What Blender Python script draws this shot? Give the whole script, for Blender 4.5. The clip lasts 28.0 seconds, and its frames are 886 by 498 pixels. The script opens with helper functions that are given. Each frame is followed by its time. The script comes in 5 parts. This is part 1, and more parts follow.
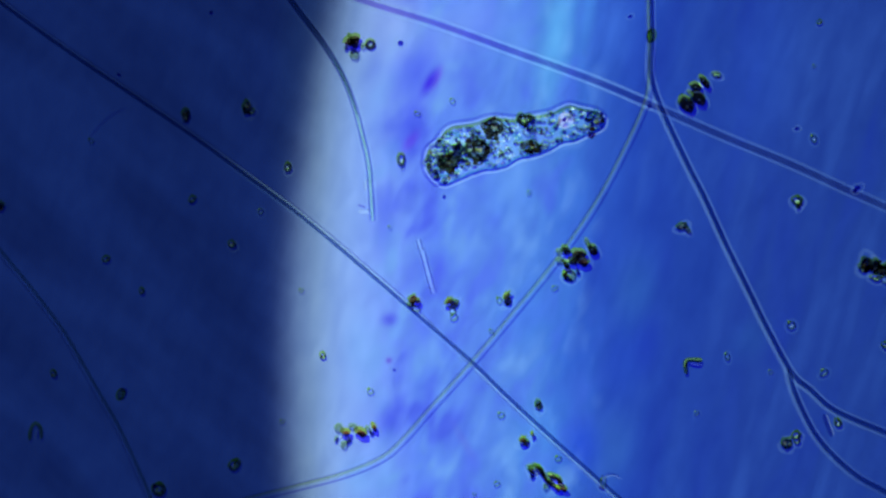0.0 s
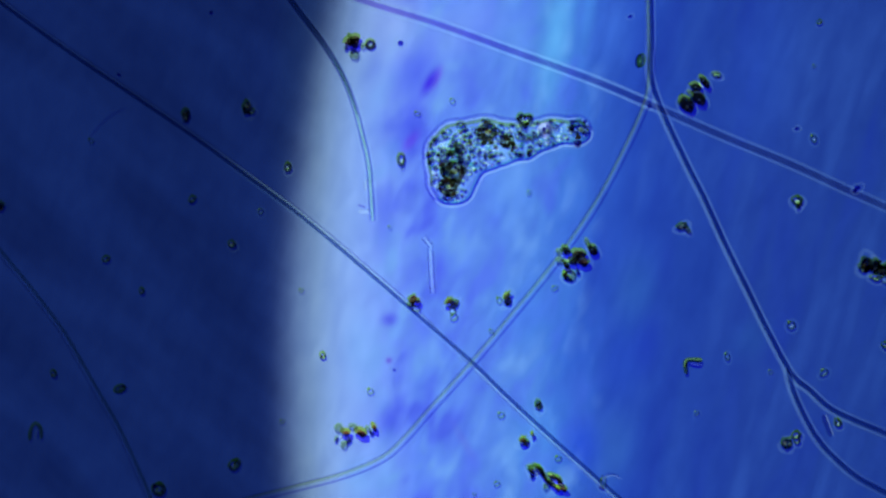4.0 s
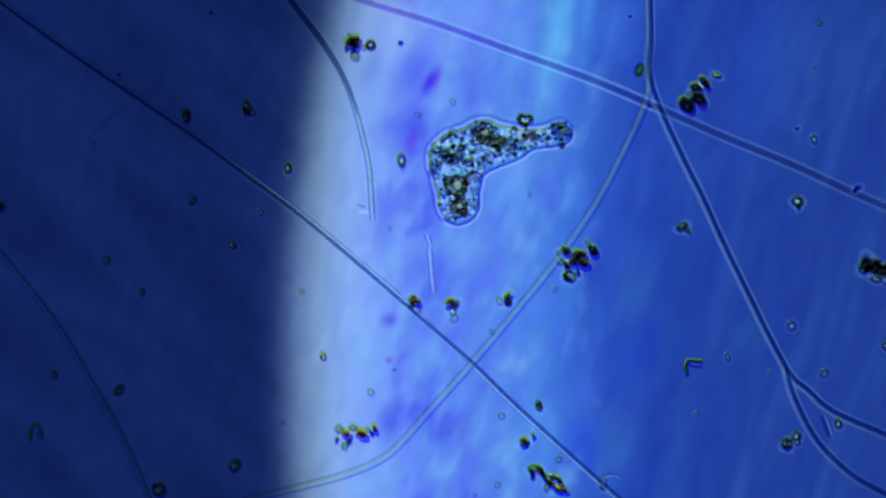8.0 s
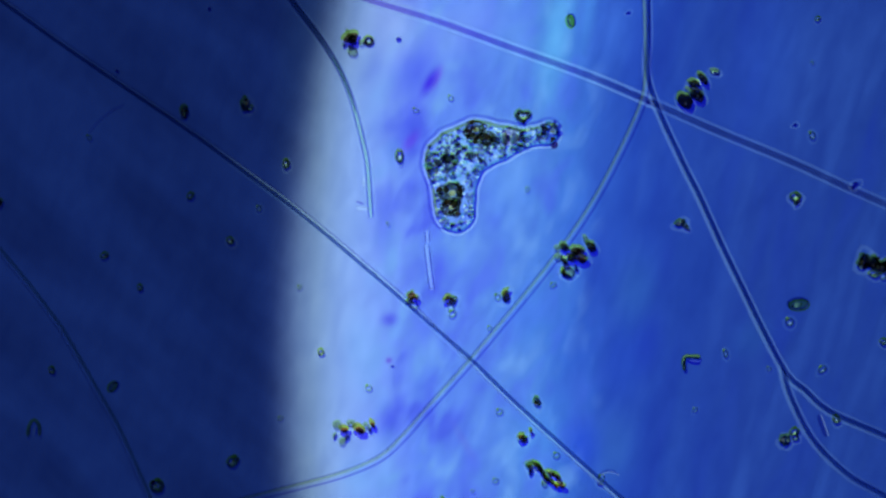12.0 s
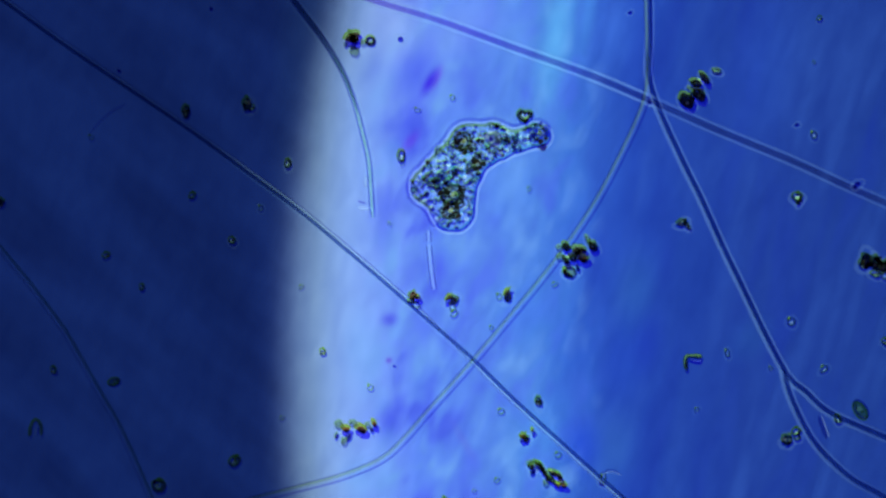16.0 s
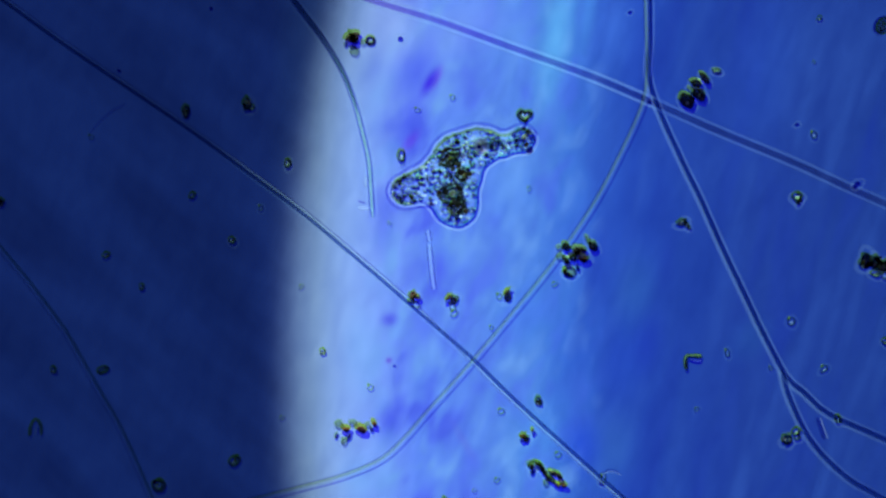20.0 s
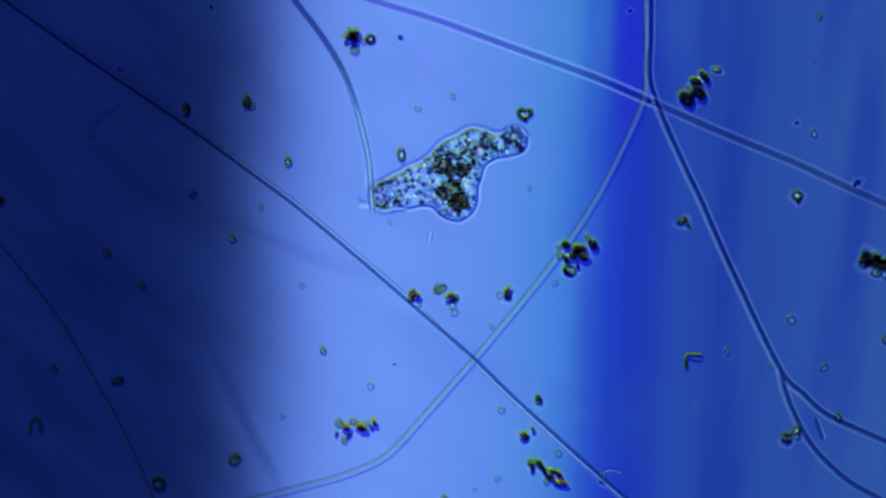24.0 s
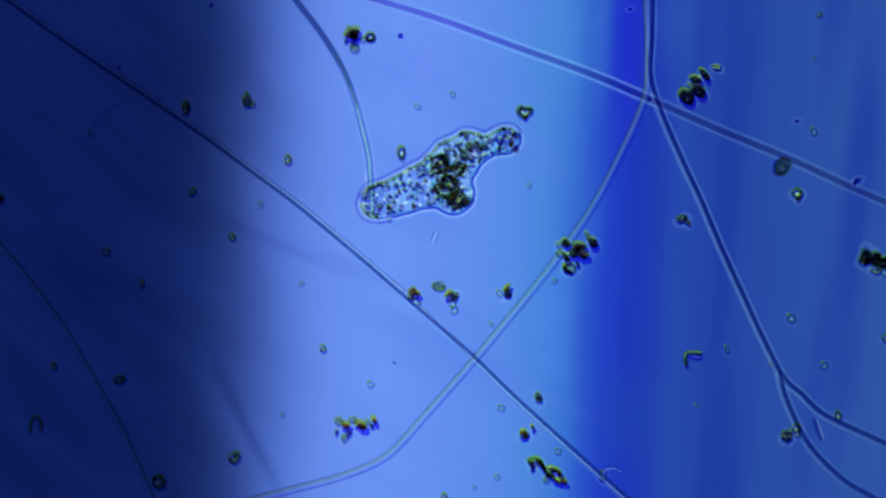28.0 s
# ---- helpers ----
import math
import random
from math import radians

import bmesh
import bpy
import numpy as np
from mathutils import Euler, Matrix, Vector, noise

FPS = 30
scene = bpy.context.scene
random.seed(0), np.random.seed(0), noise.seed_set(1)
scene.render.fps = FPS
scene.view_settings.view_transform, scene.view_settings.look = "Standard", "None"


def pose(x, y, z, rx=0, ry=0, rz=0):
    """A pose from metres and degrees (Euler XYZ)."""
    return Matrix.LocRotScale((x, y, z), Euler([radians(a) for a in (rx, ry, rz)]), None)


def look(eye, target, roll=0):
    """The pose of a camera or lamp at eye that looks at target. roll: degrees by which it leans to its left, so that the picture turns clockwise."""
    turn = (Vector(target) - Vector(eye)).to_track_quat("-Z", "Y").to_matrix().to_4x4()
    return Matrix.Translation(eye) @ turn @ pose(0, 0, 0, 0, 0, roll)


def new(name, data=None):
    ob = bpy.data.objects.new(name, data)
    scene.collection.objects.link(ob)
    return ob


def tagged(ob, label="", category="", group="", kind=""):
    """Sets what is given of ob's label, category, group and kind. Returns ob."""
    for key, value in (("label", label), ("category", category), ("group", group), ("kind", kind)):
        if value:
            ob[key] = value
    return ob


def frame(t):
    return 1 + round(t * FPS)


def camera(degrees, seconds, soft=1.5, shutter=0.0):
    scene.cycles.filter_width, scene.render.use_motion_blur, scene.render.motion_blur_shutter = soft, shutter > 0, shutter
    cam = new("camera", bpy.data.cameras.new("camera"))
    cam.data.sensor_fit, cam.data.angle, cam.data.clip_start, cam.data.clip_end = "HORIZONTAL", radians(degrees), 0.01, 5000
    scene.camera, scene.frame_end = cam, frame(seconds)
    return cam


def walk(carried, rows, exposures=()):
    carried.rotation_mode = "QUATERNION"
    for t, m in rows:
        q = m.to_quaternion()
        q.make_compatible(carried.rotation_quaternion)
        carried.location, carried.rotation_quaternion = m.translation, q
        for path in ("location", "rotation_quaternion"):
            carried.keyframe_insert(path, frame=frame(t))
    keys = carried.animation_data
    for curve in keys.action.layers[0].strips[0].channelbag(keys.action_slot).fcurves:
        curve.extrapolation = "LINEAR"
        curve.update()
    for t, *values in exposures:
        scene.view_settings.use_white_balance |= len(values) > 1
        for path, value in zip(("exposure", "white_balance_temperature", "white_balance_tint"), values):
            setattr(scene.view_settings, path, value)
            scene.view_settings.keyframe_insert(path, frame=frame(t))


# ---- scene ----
# A drop of pond water under the microscope, built a thousand times enlarged: one metre here is one millimetre.
# The specimen lies on the slide's upper face at z = 0, the camera looks straight down on it.
EYE = 4.446
cam = camera(20, 28.0, 2.5)
# The stage slips a little under the lens: seconds, sideways, up, in thousandths of a metre.
SLIP = [(0, 0, 0), (8.3, 0, 0), (8.5, 0, -6), (8.7, 0, 0), (9.5, 0, -1), (10, -3, -14), (10.5, 1, 9), (11, 1, 7), (11.5, 0, 6),
        (12, -3, -6), (12.5, -3, -9), (14.5, -2, -22), (15, 0, -5), (15.5, 0, -6), (17, 0, -7), (20, 0, -7), (20.5, 0, -6), (21, 0, -7),
        (21.5, -1, 5), (23.5, 0, -10), (25, 0, -9), (25.5, 3, -49), (26, 4, -27), (26.5, 4, -31), (27, 0, -12), (28, 0, -13)]
walk(cam, [(t, pose(-a / 1000, b / 1000, EYE)) for t, a, b in SLIP])

# ---- light ----
scene.cycles.transparent_max_bounces = 40
world = bpy.data.worlds.new("world")
scene.world = world
world.use_nodes = True
world.node_tree.nodes["Background"].inputs[0].default_value = (0.06, 0.08, 0.2, 1)
world.node_tree.nodes["Background"].inputs[1].default_value = 0.25
# Weak fill light added for the grains' tops; no such source stands there.
top_fill = new("top_fill", bpy.data.lights.new("top_fill", "SUN"))
top_fill.data.energy, top_fill.data.angle, top_fill.data.color = 0.45, radians(6), (0.85, 1.0, 0.75)
top_fill.matrix_world = look((-3, 4, 3.5), (0, 0, 0))
# the condenser throws its cone up through the slide, and leaves one side of the field in shade
cone = new("condenser_lamp", bpy.data.lights.new("condenser_lamp", "SPOT"))
cone.data.energy, cone.data.shadow_soft_size, cone.data.color = 4600, 0.0, (0.62, 0.78, 1.0)
cone.data.spot_size, cone.data.spot_blend = radians(13.6), 0.85
cone.matrix_world = look((0.42, 0.20, -6), (0.27, -0.02, 0))


# ---- materials ----
def srgb(r, g, b):
    return tuple(((c / 255) / 12.92 if c < 10 else ((c / 255 + 0.055) / 1.055) ** 2.4) for c in (r, g, b)) + (1,)


# The lamp plate is 100 hundredths a unit and holds two painted looks of the lit field; the hind one begins HIND units
# below the fore one.
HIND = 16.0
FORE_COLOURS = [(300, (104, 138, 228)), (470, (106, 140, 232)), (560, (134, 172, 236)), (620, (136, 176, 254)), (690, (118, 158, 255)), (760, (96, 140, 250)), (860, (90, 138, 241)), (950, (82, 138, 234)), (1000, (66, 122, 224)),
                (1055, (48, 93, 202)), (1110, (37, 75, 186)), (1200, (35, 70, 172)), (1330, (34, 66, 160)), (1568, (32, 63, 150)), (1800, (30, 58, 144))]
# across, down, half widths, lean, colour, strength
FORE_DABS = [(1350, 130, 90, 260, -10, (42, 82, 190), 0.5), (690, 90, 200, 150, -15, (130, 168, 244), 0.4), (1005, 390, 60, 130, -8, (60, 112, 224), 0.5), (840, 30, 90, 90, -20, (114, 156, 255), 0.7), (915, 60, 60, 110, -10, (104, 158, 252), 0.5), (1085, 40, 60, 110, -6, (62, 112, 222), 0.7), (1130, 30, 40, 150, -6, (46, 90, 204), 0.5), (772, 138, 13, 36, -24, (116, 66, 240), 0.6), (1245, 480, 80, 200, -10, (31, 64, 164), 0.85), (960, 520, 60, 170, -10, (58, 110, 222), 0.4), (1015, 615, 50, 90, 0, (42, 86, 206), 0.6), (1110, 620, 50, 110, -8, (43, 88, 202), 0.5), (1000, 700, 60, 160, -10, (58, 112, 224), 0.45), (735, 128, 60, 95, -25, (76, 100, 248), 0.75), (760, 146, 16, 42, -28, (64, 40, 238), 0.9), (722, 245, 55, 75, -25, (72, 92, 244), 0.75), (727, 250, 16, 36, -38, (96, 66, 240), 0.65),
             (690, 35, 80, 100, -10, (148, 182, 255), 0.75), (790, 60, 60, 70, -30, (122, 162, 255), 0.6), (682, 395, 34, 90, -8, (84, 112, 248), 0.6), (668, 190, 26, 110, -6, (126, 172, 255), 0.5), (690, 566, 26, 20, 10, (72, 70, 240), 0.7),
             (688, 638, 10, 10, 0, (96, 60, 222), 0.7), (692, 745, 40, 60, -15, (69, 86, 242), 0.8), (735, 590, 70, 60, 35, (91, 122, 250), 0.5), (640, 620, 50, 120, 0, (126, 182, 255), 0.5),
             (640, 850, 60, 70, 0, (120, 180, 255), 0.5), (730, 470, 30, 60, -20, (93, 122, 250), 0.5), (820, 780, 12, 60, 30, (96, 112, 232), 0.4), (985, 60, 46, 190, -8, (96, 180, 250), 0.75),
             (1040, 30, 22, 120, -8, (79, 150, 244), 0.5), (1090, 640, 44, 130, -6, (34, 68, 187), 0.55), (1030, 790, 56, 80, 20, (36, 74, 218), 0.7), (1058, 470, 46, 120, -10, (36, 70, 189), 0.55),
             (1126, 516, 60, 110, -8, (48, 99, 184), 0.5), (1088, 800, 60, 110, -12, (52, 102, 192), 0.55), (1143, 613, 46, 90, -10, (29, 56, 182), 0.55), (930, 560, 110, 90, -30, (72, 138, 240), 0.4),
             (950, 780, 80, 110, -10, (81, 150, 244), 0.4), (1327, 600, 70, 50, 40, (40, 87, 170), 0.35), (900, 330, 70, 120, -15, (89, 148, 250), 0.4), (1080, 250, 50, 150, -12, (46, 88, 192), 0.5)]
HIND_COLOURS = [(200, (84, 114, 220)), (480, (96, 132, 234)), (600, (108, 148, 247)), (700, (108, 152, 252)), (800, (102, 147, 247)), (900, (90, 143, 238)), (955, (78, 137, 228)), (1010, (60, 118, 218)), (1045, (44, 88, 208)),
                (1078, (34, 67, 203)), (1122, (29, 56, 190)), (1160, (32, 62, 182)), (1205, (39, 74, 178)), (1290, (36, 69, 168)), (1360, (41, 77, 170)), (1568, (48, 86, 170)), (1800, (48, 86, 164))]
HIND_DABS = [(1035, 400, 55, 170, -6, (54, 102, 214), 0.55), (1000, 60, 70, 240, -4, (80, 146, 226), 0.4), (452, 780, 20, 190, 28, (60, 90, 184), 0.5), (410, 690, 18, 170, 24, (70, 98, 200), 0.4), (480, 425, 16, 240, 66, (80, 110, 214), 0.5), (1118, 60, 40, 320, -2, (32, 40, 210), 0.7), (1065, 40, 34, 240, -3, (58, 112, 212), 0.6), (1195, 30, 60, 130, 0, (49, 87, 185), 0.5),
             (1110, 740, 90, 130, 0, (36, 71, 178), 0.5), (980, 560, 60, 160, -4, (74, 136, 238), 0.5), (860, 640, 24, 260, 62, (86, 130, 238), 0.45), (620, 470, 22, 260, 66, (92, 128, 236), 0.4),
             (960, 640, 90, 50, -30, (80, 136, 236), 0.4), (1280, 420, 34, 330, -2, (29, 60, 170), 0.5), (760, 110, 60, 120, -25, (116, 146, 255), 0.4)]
# how the painted shade thins out at its edges
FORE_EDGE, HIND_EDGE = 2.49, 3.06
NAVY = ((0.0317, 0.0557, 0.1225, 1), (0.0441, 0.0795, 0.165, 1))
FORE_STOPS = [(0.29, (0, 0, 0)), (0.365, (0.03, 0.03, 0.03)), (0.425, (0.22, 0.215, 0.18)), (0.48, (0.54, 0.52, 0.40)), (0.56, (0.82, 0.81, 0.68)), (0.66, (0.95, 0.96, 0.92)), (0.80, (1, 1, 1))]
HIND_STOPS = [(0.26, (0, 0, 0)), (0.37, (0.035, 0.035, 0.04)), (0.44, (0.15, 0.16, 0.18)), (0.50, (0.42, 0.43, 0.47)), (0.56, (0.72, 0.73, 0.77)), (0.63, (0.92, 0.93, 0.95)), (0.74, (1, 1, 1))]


class Nodes:
    """A node tree that is written line by line."""

    def __init__(self, name):
        self.mat = bpy.data.materials.new(name)
        self.mat.use_nodes = True
        self.tree = self.mat.node_tree
        self.tree.nodes.clear()

    def add(self, kind, **inputs):
        n = self.tree.nodes.new(kind)
        for key, value in inputs.items():
            slot = n.inputs[int(key[1:])] if key[0] == "i" and key[1:].isdigit() else n.inputs[key.replace("_", " ")]
            if isinstance(value, bpy.types.NodeSocket):
                self.tree.links.new(value, slot)
            else:
                slot.default_value = value
        return n

    def math(self, op, a, b=0.0, c=0.0):
        n = self.add("ShaderNodeMath", i0=a, i1=b, i2=c)
        n.operation = op
        return n.outputs[0]

    def mix(self, kind, fac, a, b):
        n = self.add("ShaderNodeMix")
        n.data_type, n.blend_type = "RGBA", kind
        for slot, value in ((n.inputs[0], fac), (n.inputs[6], a), (n.inputs[7], b)):
            if isinstance(value, bpy.types.NodeSocket):
                self.tree.links.new(value, slot)
            else:
                slot.default_value = value
        return n.outputs[2]

    def ramp(self, fac, stops, smooth=False):
        n = self.add("ShaderNodeValToRGB", i0=fac)
        r = n.color_ramp
        r.interpolation = "B_SPLINE" if smooth else "LINEAR"
        while len(r.elements) < len(stops):
            r.elements.new(0.5)
        for e, (p, c) in zip(r.elements, stops):
            e.position, e.color = p, c
        return n.outputs[0]

    def noise(self, where, scale, detail=3.0, rough=0.5):
        return self.add("ShaderNodeTexNoise", Vector=where, Scale=scale, Detail=detail, Roughness=rough).outputs[0]

    def place(self, scale=(1, 1, 1), turn=0.0, shift=(0, 0, 0)):
        c = self.add("ShaderNodeTexCoord")
        m = self.add("ShaderNodeMapping", Vector=c.outputs["Object"])
        m.inputs[1].default_value, m.inputs[2].default_value, m.inputs[3].default_value = shift, (0, 0, radians(turn)), scale
        return m.outputs[0]

    def done(self, shader):
        o = self.add("ShaderNodeOutputMaterial")
        self.tree.links.new(shader.outputs[0], o.inputs[0])
        return self.mat


def clear(name, colour, ior, rough=0.0, vary=0.25):
    """Living glass: refracts what lies below it, tinted unevenly by what it holds."""
    n = Nodes(name)
    grain = n.noise(n.place(), 60.0, 3.0)
    dark = tuple(c * (1 - vary) for c in colour[:3]) + (1,)
    tint = n.mix("MIX", grain, dark, colour)
    return n.done(n.add("ShaderNodeBsdfGlass", Color=tint, Roughness=rough, IOR=ior))


def grainy(name, colour, colour_2, see=0.0, rough=0.5, scale=90.0):
    """A dull body of two mixed colours, part of which lets the light from below through."""
    n = Nodes(name)
    grain = n.noise(n.place(), scale, 4.0, 0.65)
    tint = n.mix("MIX", n.ramp(grain, [(0.38, (0, 0, 0, 1)), (0.62, (1, 1, 1, 1))]), colour, colour_2)
    bump = n.add("ShaderNodeBump", Strength=0.4, Distance=0.002, Height=grain)
    body = n.add("ShaderNodeBsdfPrincipled", Base_Color=tint, Roughness=rough, Normal=bump.outputs[0])
    if not see:
        return n.done(body)
    return n.done(n.add("ShaderNodeMixShader", i0=see, i1=body.outputs[0], i2=n.add("ShaderNodeBsdfTransparent", Color=tint).outputs[0]))


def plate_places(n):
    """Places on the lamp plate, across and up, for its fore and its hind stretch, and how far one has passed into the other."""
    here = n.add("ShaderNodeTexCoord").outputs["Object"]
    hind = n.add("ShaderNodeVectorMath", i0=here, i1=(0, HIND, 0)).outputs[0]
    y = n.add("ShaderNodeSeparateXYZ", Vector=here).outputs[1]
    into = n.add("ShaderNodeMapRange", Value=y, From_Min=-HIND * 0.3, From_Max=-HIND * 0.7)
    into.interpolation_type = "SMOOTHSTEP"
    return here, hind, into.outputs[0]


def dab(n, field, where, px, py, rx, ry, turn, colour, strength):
    """A soft smear or patch of light painted into the plate's glow: place and half widths in hundredths, and its lean.
    """
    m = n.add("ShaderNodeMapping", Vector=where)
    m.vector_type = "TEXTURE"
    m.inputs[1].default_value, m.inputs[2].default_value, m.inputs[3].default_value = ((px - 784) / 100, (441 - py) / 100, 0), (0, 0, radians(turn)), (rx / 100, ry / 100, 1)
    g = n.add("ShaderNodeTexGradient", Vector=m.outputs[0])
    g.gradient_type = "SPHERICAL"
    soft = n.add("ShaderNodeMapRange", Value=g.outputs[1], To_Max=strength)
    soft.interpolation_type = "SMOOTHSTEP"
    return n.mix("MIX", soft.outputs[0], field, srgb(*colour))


def drawn_out(n, where, scale, turn, detail=2.0, rough=0.5, bend=0.0):
    """Noise drawn out along a slanting line."""
    m = n.add("ShaderNodeMapping", Vector=where)
    m.vector_type = "TEXTURE"
    m.inputs[2].default_value, m.inputs[3].default_value = (0, 0, radians(turn)), tuple(1 / q for q in scale)
    return n.add("ShaderNodeTexNoise", Vector=m.outputs[0], Scale=1.0, Detail=detail, Roughness=rough, Distortion=bend).outputs[0]


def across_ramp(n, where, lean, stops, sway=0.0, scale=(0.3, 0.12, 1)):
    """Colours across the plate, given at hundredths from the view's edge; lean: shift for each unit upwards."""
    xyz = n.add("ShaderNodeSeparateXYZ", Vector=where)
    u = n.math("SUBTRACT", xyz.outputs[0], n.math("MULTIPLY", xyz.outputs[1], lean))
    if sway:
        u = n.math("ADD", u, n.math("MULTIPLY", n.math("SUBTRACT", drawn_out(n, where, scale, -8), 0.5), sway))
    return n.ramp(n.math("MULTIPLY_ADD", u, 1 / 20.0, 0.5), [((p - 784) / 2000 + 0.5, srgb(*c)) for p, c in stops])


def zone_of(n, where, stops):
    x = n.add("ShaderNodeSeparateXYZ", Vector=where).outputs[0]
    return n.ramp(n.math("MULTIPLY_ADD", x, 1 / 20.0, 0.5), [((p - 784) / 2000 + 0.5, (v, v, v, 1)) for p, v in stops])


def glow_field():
    """The lamp plate, with smears and uneven light painted into its glow: its fore stretch is blotched and streaked,
    its hind stretch smooth with a deep blue band.
    """
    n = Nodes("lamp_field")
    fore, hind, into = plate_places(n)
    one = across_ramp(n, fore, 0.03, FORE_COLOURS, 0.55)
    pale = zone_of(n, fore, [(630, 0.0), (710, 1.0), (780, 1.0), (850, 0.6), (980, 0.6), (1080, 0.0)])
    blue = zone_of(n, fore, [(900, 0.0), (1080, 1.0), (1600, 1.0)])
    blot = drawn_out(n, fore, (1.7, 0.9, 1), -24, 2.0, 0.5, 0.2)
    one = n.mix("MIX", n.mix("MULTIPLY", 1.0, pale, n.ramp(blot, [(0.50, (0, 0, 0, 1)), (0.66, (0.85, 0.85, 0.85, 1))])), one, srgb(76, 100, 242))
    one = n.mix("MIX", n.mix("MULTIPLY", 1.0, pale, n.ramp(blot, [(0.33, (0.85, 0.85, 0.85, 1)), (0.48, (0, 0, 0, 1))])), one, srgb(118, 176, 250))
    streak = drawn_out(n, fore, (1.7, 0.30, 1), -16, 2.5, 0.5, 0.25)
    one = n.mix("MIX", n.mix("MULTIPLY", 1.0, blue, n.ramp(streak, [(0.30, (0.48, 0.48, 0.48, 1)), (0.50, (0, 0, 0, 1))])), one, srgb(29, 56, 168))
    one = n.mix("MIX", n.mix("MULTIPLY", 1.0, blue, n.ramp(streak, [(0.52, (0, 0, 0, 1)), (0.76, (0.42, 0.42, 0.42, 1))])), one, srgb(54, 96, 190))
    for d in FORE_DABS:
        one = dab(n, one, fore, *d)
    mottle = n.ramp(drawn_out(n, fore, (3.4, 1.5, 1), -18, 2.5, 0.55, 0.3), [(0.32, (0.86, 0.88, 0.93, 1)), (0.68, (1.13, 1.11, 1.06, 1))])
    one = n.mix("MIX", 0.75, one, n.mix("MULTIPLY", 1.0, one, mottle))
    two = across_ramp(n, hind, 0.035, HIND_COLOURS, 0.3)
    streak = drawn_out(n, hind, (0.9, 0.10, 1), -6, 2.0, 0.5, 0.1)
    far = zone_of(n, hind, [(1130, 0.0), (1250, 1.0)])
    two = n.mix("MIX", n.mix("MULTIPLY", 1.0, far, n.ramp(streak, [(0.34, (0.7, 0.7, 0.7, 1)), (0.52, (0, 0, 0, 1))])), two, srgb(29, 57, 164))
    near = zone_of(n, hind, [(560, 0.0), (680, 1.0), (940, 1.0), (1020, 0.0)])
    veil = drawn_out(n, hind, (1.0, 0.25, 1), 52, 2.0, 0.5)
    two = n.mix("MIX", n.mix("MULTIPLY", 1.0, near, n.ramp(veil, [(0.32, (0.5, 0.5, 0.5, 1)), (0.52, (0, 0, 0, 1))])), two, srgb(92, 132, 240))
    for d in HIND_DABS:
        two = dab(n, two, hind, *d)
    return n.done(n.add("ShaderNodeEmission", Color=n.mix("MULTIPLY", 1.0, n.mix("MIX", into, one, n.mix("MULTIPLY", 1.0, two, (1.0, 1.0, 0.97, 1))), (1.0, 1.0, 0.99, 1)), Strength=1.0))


def shade_tint():
    """Shade of the field painted as a dark blue tint: its edge is bowed and greyish along the fore stretch, and
    straight and soft along the hind one; faint slanting smears in it.
    """
    n = Nodes("shade_tint")
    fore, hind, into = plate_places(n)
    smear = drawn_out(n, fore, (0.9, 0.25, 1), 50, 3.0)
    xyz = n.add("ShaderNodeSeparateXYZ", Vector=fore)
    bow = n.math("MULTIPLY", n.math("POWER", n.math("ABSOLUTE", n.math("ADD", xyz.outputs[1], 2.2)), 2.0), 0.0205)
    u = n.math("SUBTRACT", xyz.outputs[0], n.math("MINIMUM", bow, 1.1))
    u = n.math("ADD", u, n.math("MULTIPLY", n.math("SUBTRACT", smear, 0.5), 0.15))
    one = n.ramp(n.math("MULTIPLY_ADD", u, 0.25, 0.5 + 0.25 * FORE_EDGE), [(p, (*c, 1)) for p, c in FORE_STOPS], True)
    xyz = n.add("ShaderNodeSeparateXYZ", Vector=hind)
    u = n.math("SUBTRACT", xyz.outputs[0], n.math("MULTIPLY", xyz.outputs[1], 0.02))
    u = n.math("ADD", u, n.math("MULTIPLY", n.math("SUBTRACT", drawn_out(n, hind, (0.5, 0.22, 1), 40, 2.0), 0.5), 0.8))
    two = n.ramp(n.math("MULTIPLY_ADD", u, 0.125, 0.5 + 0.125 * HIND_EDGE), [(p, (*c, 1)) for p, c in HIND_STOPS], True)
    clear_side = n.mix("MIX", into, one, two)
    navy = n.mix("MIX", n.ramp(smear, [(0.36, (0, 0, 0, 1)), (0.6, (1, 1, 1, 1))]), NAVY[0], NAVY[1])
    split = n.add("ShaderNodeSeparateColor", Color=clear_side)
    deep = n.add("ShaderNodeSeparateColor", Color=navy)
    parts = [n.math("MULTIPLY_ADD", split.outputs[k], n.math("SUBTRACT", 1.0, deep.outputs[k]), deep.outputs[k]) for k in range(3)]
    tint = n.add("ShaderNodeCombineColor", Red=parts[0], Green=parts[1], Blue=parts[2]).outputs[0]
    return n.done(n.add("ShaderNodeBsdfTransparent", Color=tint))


def slide_glass():
    n = Nodes("slide_glass")
    speck = n.noise(n.place(), 3.0)
    tint = n.mix("MIX", speck, (0.97, 0.98, 1, 1), (1, 1, 1, 1))
    return n.done(n.add("ShaderNodeMixShader", i0=0.015, i1=n.add("ShaderNodeBsdfTransparent", Color=tint).outputs[0],
                        i2=n.add("ShaderNodeBsdfGlossy", Roughness=0.0).outputs[0]))


